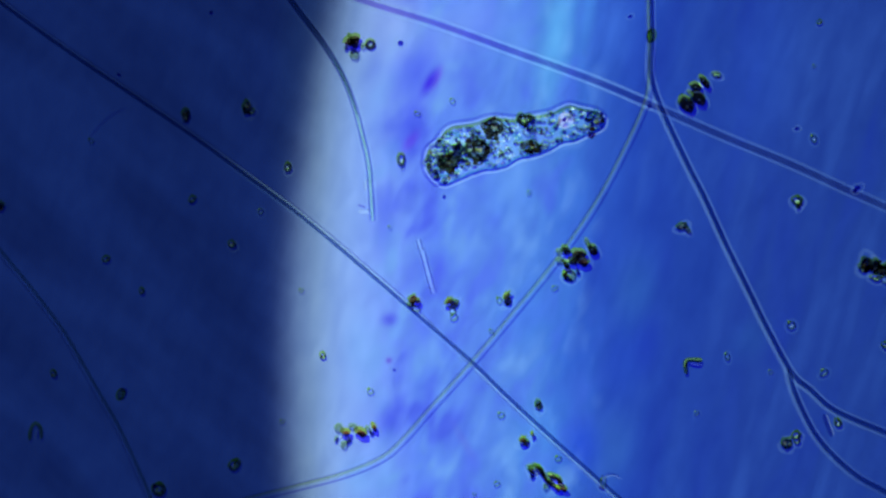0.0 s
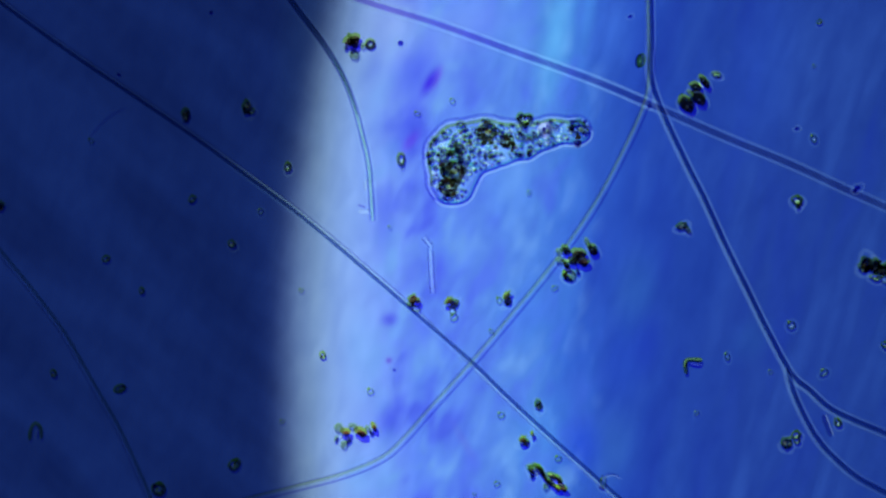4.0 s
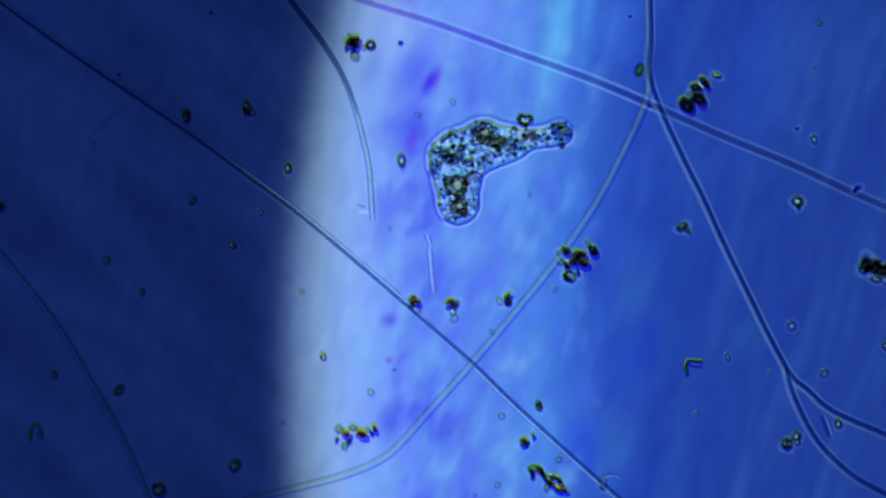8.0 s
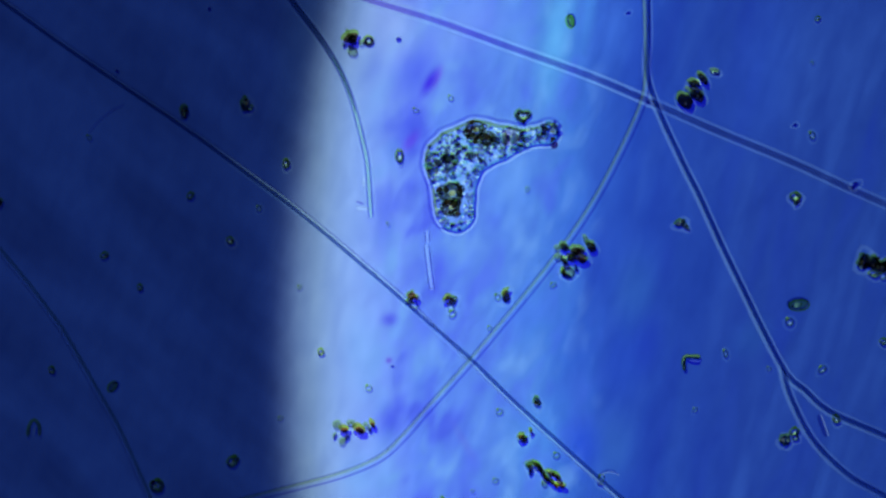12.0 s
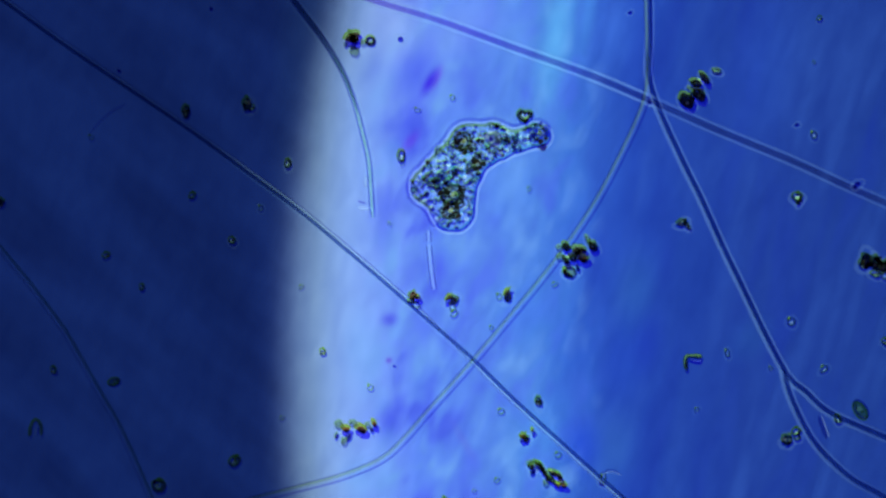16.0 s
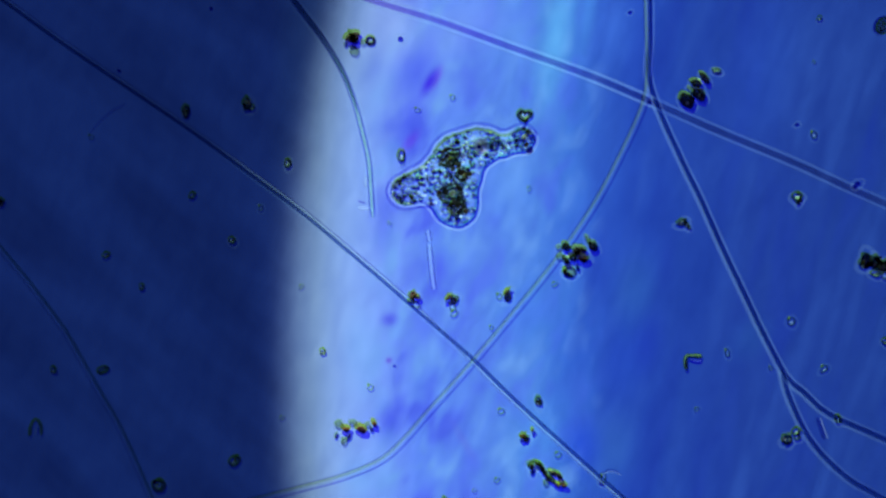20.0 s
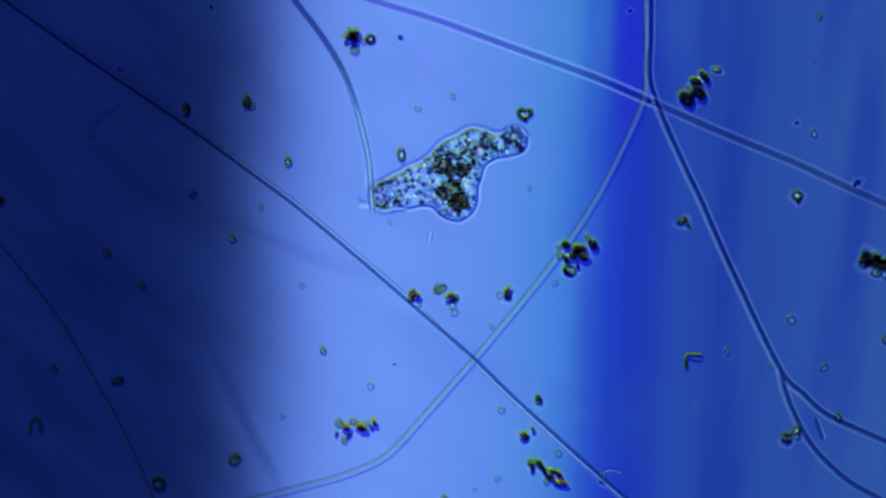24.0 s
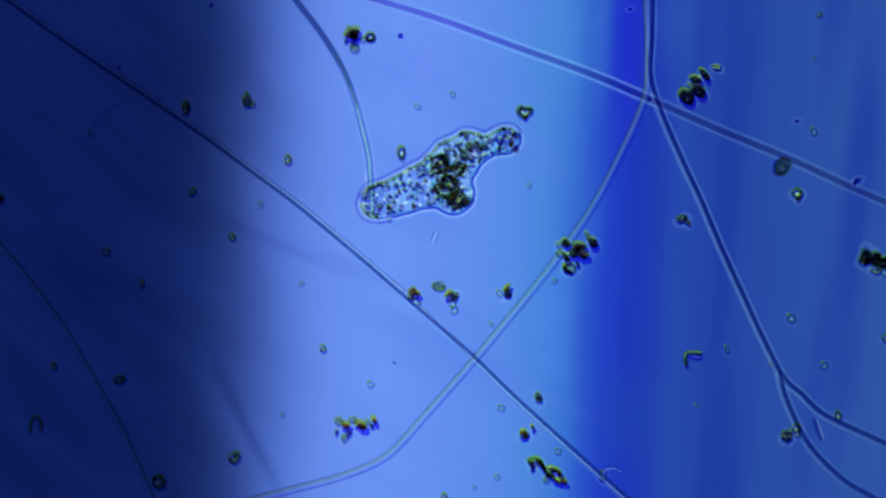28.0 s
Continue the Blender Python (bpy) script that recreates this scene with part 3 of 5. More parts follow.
def cell(parent, dx, dy, r, kind, z=None):
    """One spore of a clump, offset in thousandths, with a yellow-green colour fringe painted above and a blue one
    below.
    """
    SEED[0] += 1
    k = SEED[0]
    rng = random.Random(k)
    z = r * 0.5 if z is None else z / 1000
    r *= {"dark": 1.06, "clear": 0.9}.get(kind, 0.96)
    long, turn, wob = rng.uniform(1.0, 1.35), rng.uniform(0, 180), {"clear": 0.12, "ring": 0.35}.get(kind, 0.6)
    centre = Vector((dx / 1000, -dy / 1000, z))
    spin = Matrix.Rotation(radians(turn), 3, "Z")

    def ring(grow, thick, shift=(0, 0, 0), lean=0.0):
        line = []
        for i in range(19):
            a = 2 * math.pi * i / 18
            d = r * grow * (1 + wob * noise.noise(Vector((math.cos(a) * 1.3, math.sin(a) * 1.3, k * 5.7))))
            line.append(spin @ Vector((math.cos(a) * d * long, math.sin(a) * d / long, 0)) + centre + Vector(shift))
        # Swelling towards the lower right puts side-lit relief into the ring's shape.
        swell = [1 + lean * math.cos(2 * math.pi * i / 18 + radians(turn + 45)) for i in range(19)]
        return tube(line, r * thick, 6, 0.3, k, True, 0.0, 0.97, swell)

    def lump(grow, shift=(0, 0, 0), rough=wob, seed=0, squash=0.5):
        return hemi(r * grow, (long, 1 / long, squash), rough, k + seed, centre + Vector(shift), turn)

    def crumbs(count, materials, least=0.18, most=0.4):
        for m in range(count):
            a, d = rng.uniform(0, 6.28), r * rng.uniform(0.1, 0.85)
            bm = blob(r * rng.uniform(least, most), (1, rng.uniform(0.5, 0.9), 0.5), 0.9, k + m, 2, (centre.x + math.cos(a) * d, centre.y + math.sin(a) * d, z + r * 0.55), rng.uniform(0, 180))
            part("crumb", bm, materials[(k + m) % len(materials)], ob)

    up = Vector((0, 0, r * 0.12))
    if kind == "clear":
        ob = part("spore", ring(0.85, 0.24, -SPLIT * 0.6, 0.3), CELL_LOWER_FRINGE, parent)
        part("coat", ring(0.80, 0.18, SPLIT * 0.7 + up, 0.5), FAINT_UPPER_FRINGE, ob, "faint yellow-green edge")
        part("cap", lump(0.46, SPLIT * 0.6 + Vector((-r * 0.5, r * 0.65, r * 0.2)), 0.3, 5), UPPER_FRINGE, ob, "yellow-green cap")
        part("yolk", lump(0.32, SPLIT * 0.8 + Vector((-r * 0.55, r * 0.75, r * 0.3)), 0.3, 6), FRINGE_GLOW, ob, "bright cap edge")
        part("content", lump(0.62, SPLIT * -0.4, 0.1), THIN_JELLY, ob, "pale content")
        if r > 0.0065:
            part("bead", lump(0.22, (0, -r * 0.1, r * 0.3), 0.2), SPORE_HIGHLIGHT, ob, "bright bead put in as a highlight")
        part("optical_halo", ring(1.45, 0.30, -SPLIT * 0.3), THIN_HALO, ob, "pale ring put in for the optical halo")
        return ob
    if kind == "brown":
        ob = part("grain", lump(0.95, -SPLIT * 0.3, 0.15), LOWER_FRINGE, parent)
        part("coat", lump(0.8, SPLIT * 0.3 + up, 0.2), VIOLET, ob)
        part("optical_halo", ring(1.7, 0.36), SOFT_HALO, ob, "pale ring put in for the optical halo")
        return ob
    if kind == "ring":
        ob = part("spore", ring(0.78, 0.30, -SPLIT, 0.3), LOWER_FRINGE, parent, "deep blue lower rim")
        part("coat", ring(0.78, 0.30, SPLIT + up, 0.3), UPPER_FRINGE, ob, "yellow-green upper rim")
        part("content", lump(0.55, (0, 0, 0), 0.2), JELLY, ob, "pale content")
        part("bead", lump(0.34, (-r * 0.1, -r * 0.1, r * 0.9), 0.3, 3), HIGHLIGHT, ob, "bright bead put in as a highlight")
        part("cap", lump(0.42, SPLIT * 1.5 + Vector((r * 0.2, r * 0.5, r * 0.3)), 0.4, 5), UPPER_FRINGE, ob, "yellow-green cap")
        crumbs(1, (TEAL_BIT, NAVY_GRAIN, GRIT))
    elif kind == "bright":
        ob = part("spore", lump(0.85, -SPLIT * 3.0), DEEP_LOWER_FRINGE, parent, "deep blue lower half")
        part("coat", lump(0.72, SPLIT * 1.7 + up), RICH_UPPER_FRINGE, ob, "bright yellow upper half")
        part("yolk", lump(0.45, SPLIT * 2.1 + up * 2, 0.4, 1), FRINGE_GLOW, ob, "bright yellow edge")
        part("content", lump(0.55, Vector((0, 0, r * 0.5)) + SPLIT * 0.3, 0.5, 2), RED_TINT if k % 3 == 0 else BROWN_GRAIN, ob, "red middle" if k % 3 == 0 else "brown middle")
        part("wall", ring(0.62, 0.13, Vector((0, 0, r * 0.3)) - SPLIT * 0.9, 0.6), DARK_SKIN, ob, "dark wrinkled wall, thickened at lower right as painted relief shade")
        part("bead", lump(0.34, Vector((r * 0.3, -r * 0.2, r * 0.4)) - SPLIT * 2.2, 0.4, 3), SPORE_HIGHLIGHT, ob, "bright bead put in as a highlight")
    elif kind == "amber":
        ob = part("spore", lump(0.8, -SPLIT * 3.2), DEEP_LOWER_FRINGE, parent, "deep blue lower half")
        part("coat", lump(0.95, SPLIT * 0.9 + up), UPPER_FRINGE, ob, "yellow-green upper rim")
        part("content", lump(0.8, (0, 0, r * 0.4), 0.4, 2), RED_TINT, ob, "red-brown content")
        part("bead", lump(0.4, Vector((0, 0, r * 0.4)) - SPLIT * 4.2, 0.4, 3), SPORE_HIGHLIGHT, ob, "bright bead put in as a highlight")
        crumbs(2, (RED_BIT, SPORE_DARK, NAVY_GRAIN))
    else:
        ob = part("spore", lump(0.95, -SPLIT * 1.3), LOWER_FRINGE, parent, "deep blue lower rim")
        part("coat", lump(0.95, SPLIT * 1.1 + up), UPPER_FRINGE, ob, "yellow-green upper rim")
        part("wall", ring(0.66, 0.2, (0, 0, r * 0.3), 0.6), DARK_SKIN, ob, "dark wrinkled wall, thickened at lower right as painted relief shade")
        if r > 0.011:
            part("content", lump(0.78, (0, 0, r * 0.3), 0.3, 2), BLACK_SKIN, ob, "black content")
        crumbs(2, (TEAL_GRAIN, SPORE_DARK, NAVY_GRAIN, BROWN_GRAIN, GRIT), 0.2, 0.42)
        for m in range(2 + k % 2):
            part("bead", lump(rng.uniform(0.2, 0.32), (r * rng.uniform(-0.6, 0.6), r * rng.uniform(-0.7, 0.5), r * 0.6), 0.6, 4 + m), (HIGHLIGHT, TAN_HIGHLIGHT, SPORE_HIGHLIGHT)[m], ob, "bright bead put in as a highlight")
    part("optical_halo", ring(1.35, 0.32, Vector((0, 0, -r * 0.3)) - SPLIT), SOFT_HALO, ob, "pale ring put in for the optical halo")
    return ob


def clump(px, py, cells, label, category="spores"):
    ob = thing("spore_clump", (*at(px, py), 0), label, category, "spores and grains on the slide")
    for c in cells:
        cell(ob, c[0], c[1], c[2] / 1000, c[3], c[4] if len(c) > 4 else None)
    return ob


# what each look is made of: part, material, size, shift along the split, height, label
PODS = {
    "black": [("foot", DEEP_LOWER_FRINGE, 1.0, -2.8, 0.0, "deep blue lower rim"), ("coat", UPPER_FRINGE, 0.98, 1.9, 0.1, "yellow-green upper rim"), ("yolk", FRINGE_GLOW, 0.8, 2.5, 0.15, "bright yellow-green edge"),
              ("content", BLACK_SKIN, 0.86, 0.2, 0.3, "black content")],
    "fire": [("foot", DEEP_LOWER_FRINGE, 1.0, -3.0, 0.0, "deep blue lower half"), ("coat", RICH_UPPER_FRINGE, 0.95, 1.7, 0.1, "bright yellow upper half"), ("yolk", FRINGE_GLOW, 0.7, 2.4, 0.3, "bright yellow edge"),
             ("content", RED_TINT, 0.60, 0.1, 0.4, "red middle"), ("core", NAVY_GRAIN, 0.42, -1.6, 0.5, "navy lower side")],
    "umber": [("foot", DEEP_LOWER_FRINGE, 0.95, -2.5, 0.0, "blue lower rim"), ("coat", UPPER_FRINGE, 0.98, 1.7, 0.1, "yellow-green upper rim"), ("yolk", FRINGE_GLOW, 0.75, 2.3, 0.15, "bright yellow-green edge"),
              ("content", BROWN_GRAIN, 0.8, -0.2, 0.3, "dark brown content"), ("core", DARK_SKIN, 0.5, 0.0, 0.5, "")],
    "green": [("foot", FAINT_LOWER_FRINGE, 0.95, -1.7, 0.0, "blue lower rim"), ("coat", FAINT_UPPER_FRINGE, 1.0, 1.2, 0.1, "yellow-green coat"), ("yolk", FRINGE_GLOW, 0.8, 1.7, 0.15, "bright yellow-green edge"),
              ("content", JELLY, 0.62, -0.5, 0.4, "pale content")],
    "sliver": [("foot", LOWER_FRINGE, 1.0, -1.1, 0.0, "deep blue lower edge"), ("coat", FAINT_UPPER_FRINGE, 0.9, 1.4, 0.1, "yellow-green upper edge"), ("content", NAVY_GRAIN, 0.8, 0.0, 0.3, "navy content")],
    "pale": [("content", HIGHLIGHT, 1.0, 0.0, 0.2, "bright gap")],
}


def pod(parent, px, py, length, width, turn, style):
    """An oval spore of a clump, at its place on the slide, leaning by turn."""
    SEED[0] += 1
    k, o = SEED[0], parent.location
    x, y = at(px, py)
    here, r, slim = Vector((x - o.x, y - o.y, width / 4000)), length / 1800, width / length
    lean = Matrix.Rotation(radians(turn), 3, "Z")

    def loop(grow, thick, shift, z):
        line = [lean @ Vector((math.cos(a), math.sin(a) * slim, 0)) * r * grow + here + SPLIT * shift + Vector((0, 0, z)) for a in (2 * math.pi * i / 18 for i in range(19))]
        return tube(line, thick, 6, 0.4, k, True, 0.0, 0.97)

    def skin(what, material, grow, shift, high, label, under):
        return part(what, hemi(r * grow, (1, slim, slim * 0.5), 0.3, k, here + SPLIT * shift + Vector((0, 0, r * slim * high)), turn), material, under, label)

    if style == "glass":
        ob = part("spore", loop(0.72, r * 0.34, -0.2, 0.0), BLACK_SKIN, parent, "black thick wall")
        part("foot", loop(0.80, r * 0.26, -1.3, 0.0), LOWER_FRINGE, ob, "deep blue lower rim")
        part("coat", loop(0.85, r * 0.26, 1.3, r * 0.1), UPPER_FRINGE, ob, "yellow-green upper rim")
        part("bead", hemi(r * 0.34, (1, 1, 0.5), 0.2, k, here + Vector((0, 0, r * 0.5)), turn), HIGHLIGHT, ob, "white bright middle")
    else:
        rows = PODS[style]
        ob = skin("spore", *rows[0][1:], parent)
        for row in rows[1:]:
            skin(*row, ob)
        if style == "pale":
            return ob
    if style == "green":
        part("wall", loop(0.8, r * 0.13, -0.4, r * 0.3), DARK_SKIN, ob, "dark thin wall")
    if style in ("black", "umber"):
        rng = random.Random(k)
        for m in range(2):
            along = lean @ Vector((rng.uniform(-0.5, 0.6) * r, rng.uniform(-0.5, 0.2) * r * slim, 0))
            part("bead", hemi(r * 0.13, (1, 0.8, 0.5), 0.5, k + m, here + along + Vector((0, 0, r * slim * 0.9)), turn), (HIGHLIGHT, TAN_HIGHLIGHT)[m], ob, "bright bead put in as a highlight")
    part("optical_halo", loop(1.0 + 0.0035 / r, 0.0022, -0.4, -0.001), SOFT_HALO, ob, "pale ring put in for the optical halo")
    return ob


def pods(px, py, rows, label):
    """A clump of oval spores: place, length, width, lean and look of each."""
    ob = thing("spore_clump", (*at(px, py), 0), label, "spores", "spores and grains on the slide")
    for row in rows:
        pod(ob, *row)
    return ob


pods(636, 83, [(624, 74, 30, 18, 20, "umber"), (627, 79, 19, 15, -30, "black"), (656, 80, 16, 15, 0, "glass"), (628, 100, 17, 15, 10, "green"), (643, 84, 10, 10, 0, "green"), (613, 88, 9, 7, 40, "sliver"),
               (619, 64, 8, 6, -60, "green"), (625, 91, 13, 5, 20, "sliver"), (634, 77, 7, 4, 60, "pale")], "clump of four yellowish glassy spores")
pods(1225, 170, [(1215, 187, 33, 23, -45, "black"), (1237, 177, 29, 19, -42, "black"), (1225, 178, 14, 10, -30, "sliver"), (1232, 156, 22, 14, -15, "black"), (1247, 147, 26, 12, -52, "black"), (1222, 166, 13, 9, -30, "green"),
                 (1240, 151, 12, 4, -50, "pale"), (1227, 181, 14, 3, -45, "pale")], "black clump of spores beside the forked thread")
pods(1020, 465, [(1050, 444, 23, 15, -52, "black"), (1040, 431, 16, 8, -60, "green"), (1002, 445, 19, 13, -40, "black"), (1025, 450, 28, 15, -12, "umber"), (1032, 466, 26, 15, -12, "fire"),
                 (1003, 471, 19, 10, -58, "black"), (991, 463, 13, 12, 0, "green"), (1014, 465, 16, 12, -40, "black"), (1008, 489, 24, 20, -10, "green"), (1006, 494, 18, 8, -25, "sliver"),
                 (1023, 483, 14, 7, -70, "sliver"), (1000, 488, 9, 12, 10, "umber"), (1004, 460, 8, 5, -30, "pale"), (990, 447, 11, 10, 0, "green"), (1020, 458, 14, 10, 30, "black")],
     "large dark clump of spores against a thread")
pods(630, 771, [(600, 759, 15, 14, 20, "green"), (596, 779, 12, 6, 70, "sliver"), (613, 767, 19, 13, -10, "fire"), (618, 782, 13, 8, 60, "sliver"), (610, 789, 13, 11, 60, "green"), (625, 756, 14, 9, 10, "green"),
                (640, 767, 25, 17, -28, "fire"), (635, 777, 11, 5, -35, "pale"), (658, 768, 11, 7, -60, "sliver"), (663, 758, 17, 10, -65, "fire"), (651, 760, 10, 8, 0, "green"), (606, 772, 8, 5, 30, "pale")],
     "row of yellow and dark spores stuck together")
pods(968, 845, [(947, 830, 28, 17, -12, "green"), (943, 843, 13, 9, 70, "sliver"), (941, 832, 12, 9, 40, "umber"), (953, 829, 16, 8, -25, "umber"), (960, 838, 20, 9, -60, "black"), (970, 846, 18, 12, -40, "green"),
                (968, 851, 16, 8, -50, "umber"), (980, 845, 20, 10, -25, "umber"), (977, 858, 18, 8, -42, "black"), (990, 851, 18, 10, -60, "umber"), (997, 866, 20, 11, -25, "fire"), (987, 866, 18, 8, -30, "fire"),
                (985, 856, 14, 5, -42, "pale"), (993, 860, 11, 4, -55, "pale"), (967, 862, 14, 10, 70, "green"), (948, 840, 10, 8, 0, "pale"), (974, 841, 9, 5, -30, "pale")],
     "long clump of yellow-rimmed dark spores")
clump(799, 543, [(-4, -8, 10, "bright"), (6, -4, 8, "dark"), (2, 8, 8, "clear"), (5, 20, 8, "clear")], "yellowish spore with a small clear one below it")
clump(733, 535, [(-2, -5, 9, "amber"), (7, 0, 7, "bright"), (4, 13, 8, "clear"), (-5, 4, 6, "dark")], "red-brown spore stuck to the long thread")
clump(893, 529, [(4, -3, 10, "bright"), (-9, 4, 7, "clear"), (6, 6, 7, "dark")], "yellowish pair of spores")
pods(1268, 134, [(1268, 134, 17, 10, -14, "green"), (1270, 136, 11, 4, -20, "sliver"), (1268, 134, 10, 5, -14, "pale")], "small flat olive spore with a bright middle")
clump(1410, 356, [(0, 0, 10, "ring"), (4, 8, 6, "dark")], "small round yellow-rimmed spore")
clump(1212, 404, [(-5, -3, 8, "dark"), (4, 3, 5, "dark"), (9, 8, 3, "dark")], "small dark grain with a tail")
clump(1545, 476, [(-14, -6, 13, "dark"), (4, -4, 12, "dark"), (18, 4, 11, "dark"), (4, 16, 9, "ring"), (20, 20, 8, "clear"), (30, -2, 12, "dark")], "dark clump of spores near the thread's far side")
clump(1400, 779, [(-8, 6, 10, "dark"), (8, -8, 9, "ring"), (10, 2, 7, "ring")], "pair of dark yellow-rimmed spores beside the fork")
clump(928, 778, [(-2, 2, 10, "bright"), (3, 6, 6, "dark", 16), (15, -8, 6, "bright")], "dark-centred spore with a small companion")
clump(440, 195, [(-2, -3, 10, "dark"), (6, 4, 6, "ring")], "dark curled spore in the shaded field")
clump(330, 207, [(0, -2, 10, "dark"), (-2, 8, 5, "clear")], "dark spore resting against the long thread")
heart = thing("heart_grain", (*at(929, 213), 0), "dark heart-shaped grain with a pale middle", "grain", "spores and grains on the slide")
line = [Vector((0.0118 * math.sin(a) ** 3, 0.00070 * (1 + 0.25 * math.sin(5 * a)) * (12 * math.cos(a) - 5 * math.cos(2 * a) - 2 * math.cos(3 * a) - math.cos(4 * a)), 0.007)) for a in (6.2832 * i / 26 + 0.01 for i in range(27))]
part("rim", tube([q - SPLIT for q in line], 0.0038, 6, 0.9, 7, True, 0.0, 0.95), LOWER_FRINGE, heart, "deep blue lower rim")
part("coat", tube([q + SPLIT * 0.8 for q in line], 0.0038, 6, 0.9, 7, True, 0.0, 0.95), UPPER_FRINGE, heart, "yellow-green upper rim")
part("wall", tube(line, 0.0022, 6, 0.9, 9, True, 0.0, 0.95), DARK_SKIN, heart)
part("content", blob(0.007, (1, 0.9, 0.5), 0.2, 3, 2, (0, 0.001, 0.006)), SPORE_HIGHLIGHT, heart, "pale middle")
part("bead", blob(0.0032, (1, 0.7, 0.5), 0.2, 3, 2, (0.001, 0.001, 0.010)), HIGHLIGHT, heart, "bright bead put in as a highlight")
for dx, dy, r in ((-0.008, 0.005, 0.003), (0.006, 0.006, 0.0034), (0.003, -0.007, 0.003)):
    part("crumb", blob(r, (1, 0.8, 0.5), 0.7, 4, 2, (dx, dy, 0.012)), GRIT, heart)
oval = thing("oval_grain", (*at(711, 284), 0), "small upright oval dark-rimmed grain", "grain", "spores and grains on the slide")
line = [Vector((math.sin(a) * 0.0052, math.cos(a) * 0.0098, 0.006)) for a in (6.2832 * i / 18 for i in range(19))]
part("rim", tube([q - SPLIT for q in line], 0.0030, 6, 0.5, 3, True, 0.0, 0.95), LOWER_FRINGE, oval, "deep blue lower rim")
part("coat", tube([q + SPLIT for q in line], 0.0030, 6, 0.5, 3, True, 0.0, 0.95), UPPER_FRINGE, oval, "yellow-green upper rim")
part("wall", tube(line[2:12], 0.0022, 6, 0.6, 5, True, 0.0, 0.4), DARK_SKIN, oval)
part("content", blob(0.0035, (0.8, 1.4, 0.5), 0.2, 3, 2, (-0.001, -0.001, 0.008)), HIGHLIGHT, oval, "pale middle")
clump(282, 866, [(0, 0, 13, "ring"), (2, 2, 6, "clear", 20)], "round olive spore beside the thin thread")
clump(416, 823, [(0, 0, 11, "ring")], "round olive spore in the shaded field")
clump(1148, 190, [(0, 0, 4, "brown", 24)], "tiny grain caught where the threads cross", "grain")
clump(1507, 337, [(0, -2, 6, "brown", 60), (-4, 3, 4, "brown", 58)], "small dark grain stuck to the broad thread", "grain")
clump(1068, 856, [(0, -2, 8, "clear"), (-3, 8, 5, "brown")], "small grain stuck to the long thread", "grain")

# single small spores: place, radius, kind
for px, py, r, kind in ((713, 297, 5, "clear"), (739, 203, 6, "clear"), (801, 181, 6, "clear"), (709, 77, 6, "brown"), (786, 349, 4, "brown"), (937, 343, 5, "clear"),
                        (534, 516, 5, "clear"), (572, 630, 7, "ring"), (656, 694, 7, "clear"), (887, 736, 7, "clear"), (982, 512, 6, "clear"), (953, 717, 8, "dark"),
                        (988, 813, 7, "clear"), (880, 858, 6, "clear"), (500, 748, 5, "clear"), (1450, 41, 5, "ring"), (1441, 119, 4, "clear"),
                        (1440, 247, 8, "clear"), (1400, 577, 9, "clear"), (1287, 632, 7, "clear"), (1458, 661, 8, "clear"), (1482, 749, 8, "ring"), (1364, 660, 5, "clear")):
    clump(px, py, [(0, 0, r, kind)], {"ring": "small round olive spore on the slide", "clear": "small clear round cell on the slide", "brown": "tiny dark violet grain on the slide",
                                      "dark": "small dark yellow-rimmed spore"}[kind], "cell" if kind == "clear" else "spore")
for px, py, r, kind in ((1233, 733, 5, "clear"), (162, 251, 6, "clear"), (341, 354, 7, "ring"), (411, 433, 7, "ring"), (462, 376, 6, "clear"), (252, 516, 6, "ring"),
                        (188, 460, 7, "ring"), (96, 663, 7, "ring"), (510, 297, 8, "ring"), (0, 366, 9, "dark"), (1566, 612, 7, "ring"), (374, 23, 4, "brown"), (1115, 30, 4, "brown"),
                        (1410, 228, 4, "brown"), (690, 404, 4, "clear"), (698, 655, 3, "brown"), (786, 893, 7, "ring"), (211, 133, 4, "brown"), (870, 588, 5, "clear"), (840, 877, 4, "clear")):
    clump(px, py, [(0, 0, r, kind)], {"ring": "small round olive spore on the slide", "clear": "small clear round cell on the slide", "brown": "tiny dark violet grain on the slide",
                                      "dark": "small dark yellow-rimmed spore"}[kind], "cell" if kind == "clear" else "spore")

# a bristle folded to a V, and an arched hair
vee = thing("folded_bristle", (*at(1213, 640), 0), "folded V-shaped dark bristle with a yellow rim", "bristle")
line = curve_points([(0.030, 0.0, 0.006), (0.012, 0.001, 0.006), (0.003, 0.0, 0.006), (0.0, -0.008, 0.006), (0.002, -0.024, 0.006)], 0.003)
part("shaft", tube([q - SPLIT * 1.7 for q in line], 0.0040, 8, 0.2, 2, True), LOWER_FRINGE, vee, "deep blue lower side")
part("coat", tube([q + SPLIT * 1.1 for q in line], 0.0042, 8, 0.2, 2, True), UPPER_FRINGE, vee, "yellow-green upper side")
part("core", tube(line, 0.0015, 8, 0.3, 3, True), DARK_SKIN, vee)
part("yolk", tube([q + SPLIT * 1.7 for q in line], 0.0019, 8, 0.2, 2, True), FRINGE_GLOW, vee, "bright yellow-green edge")
part("barb", tube(curve_points([(0.006, -0.006, 0.006), (0.02, -0.010, 0.006), (0.03, -0.009, 0.006)], 0.004), 0.0022, 6, 0, 0, True), COAT_BLUE, vee, "deep blue barb")
part("pale_side", tube(curve_points([(0.008, -0.003, 0.009), (0.018, -0.005, 0.009), (0.028, -0.005, 0.009)], 0.004), 0.0018, 6, 0, 0, True), FAINT, vee, "pale edge")
hook = thing("curled_hair", (*at(1072, 852), 0), "thin dark curled hair caught on the long thread", "hair")
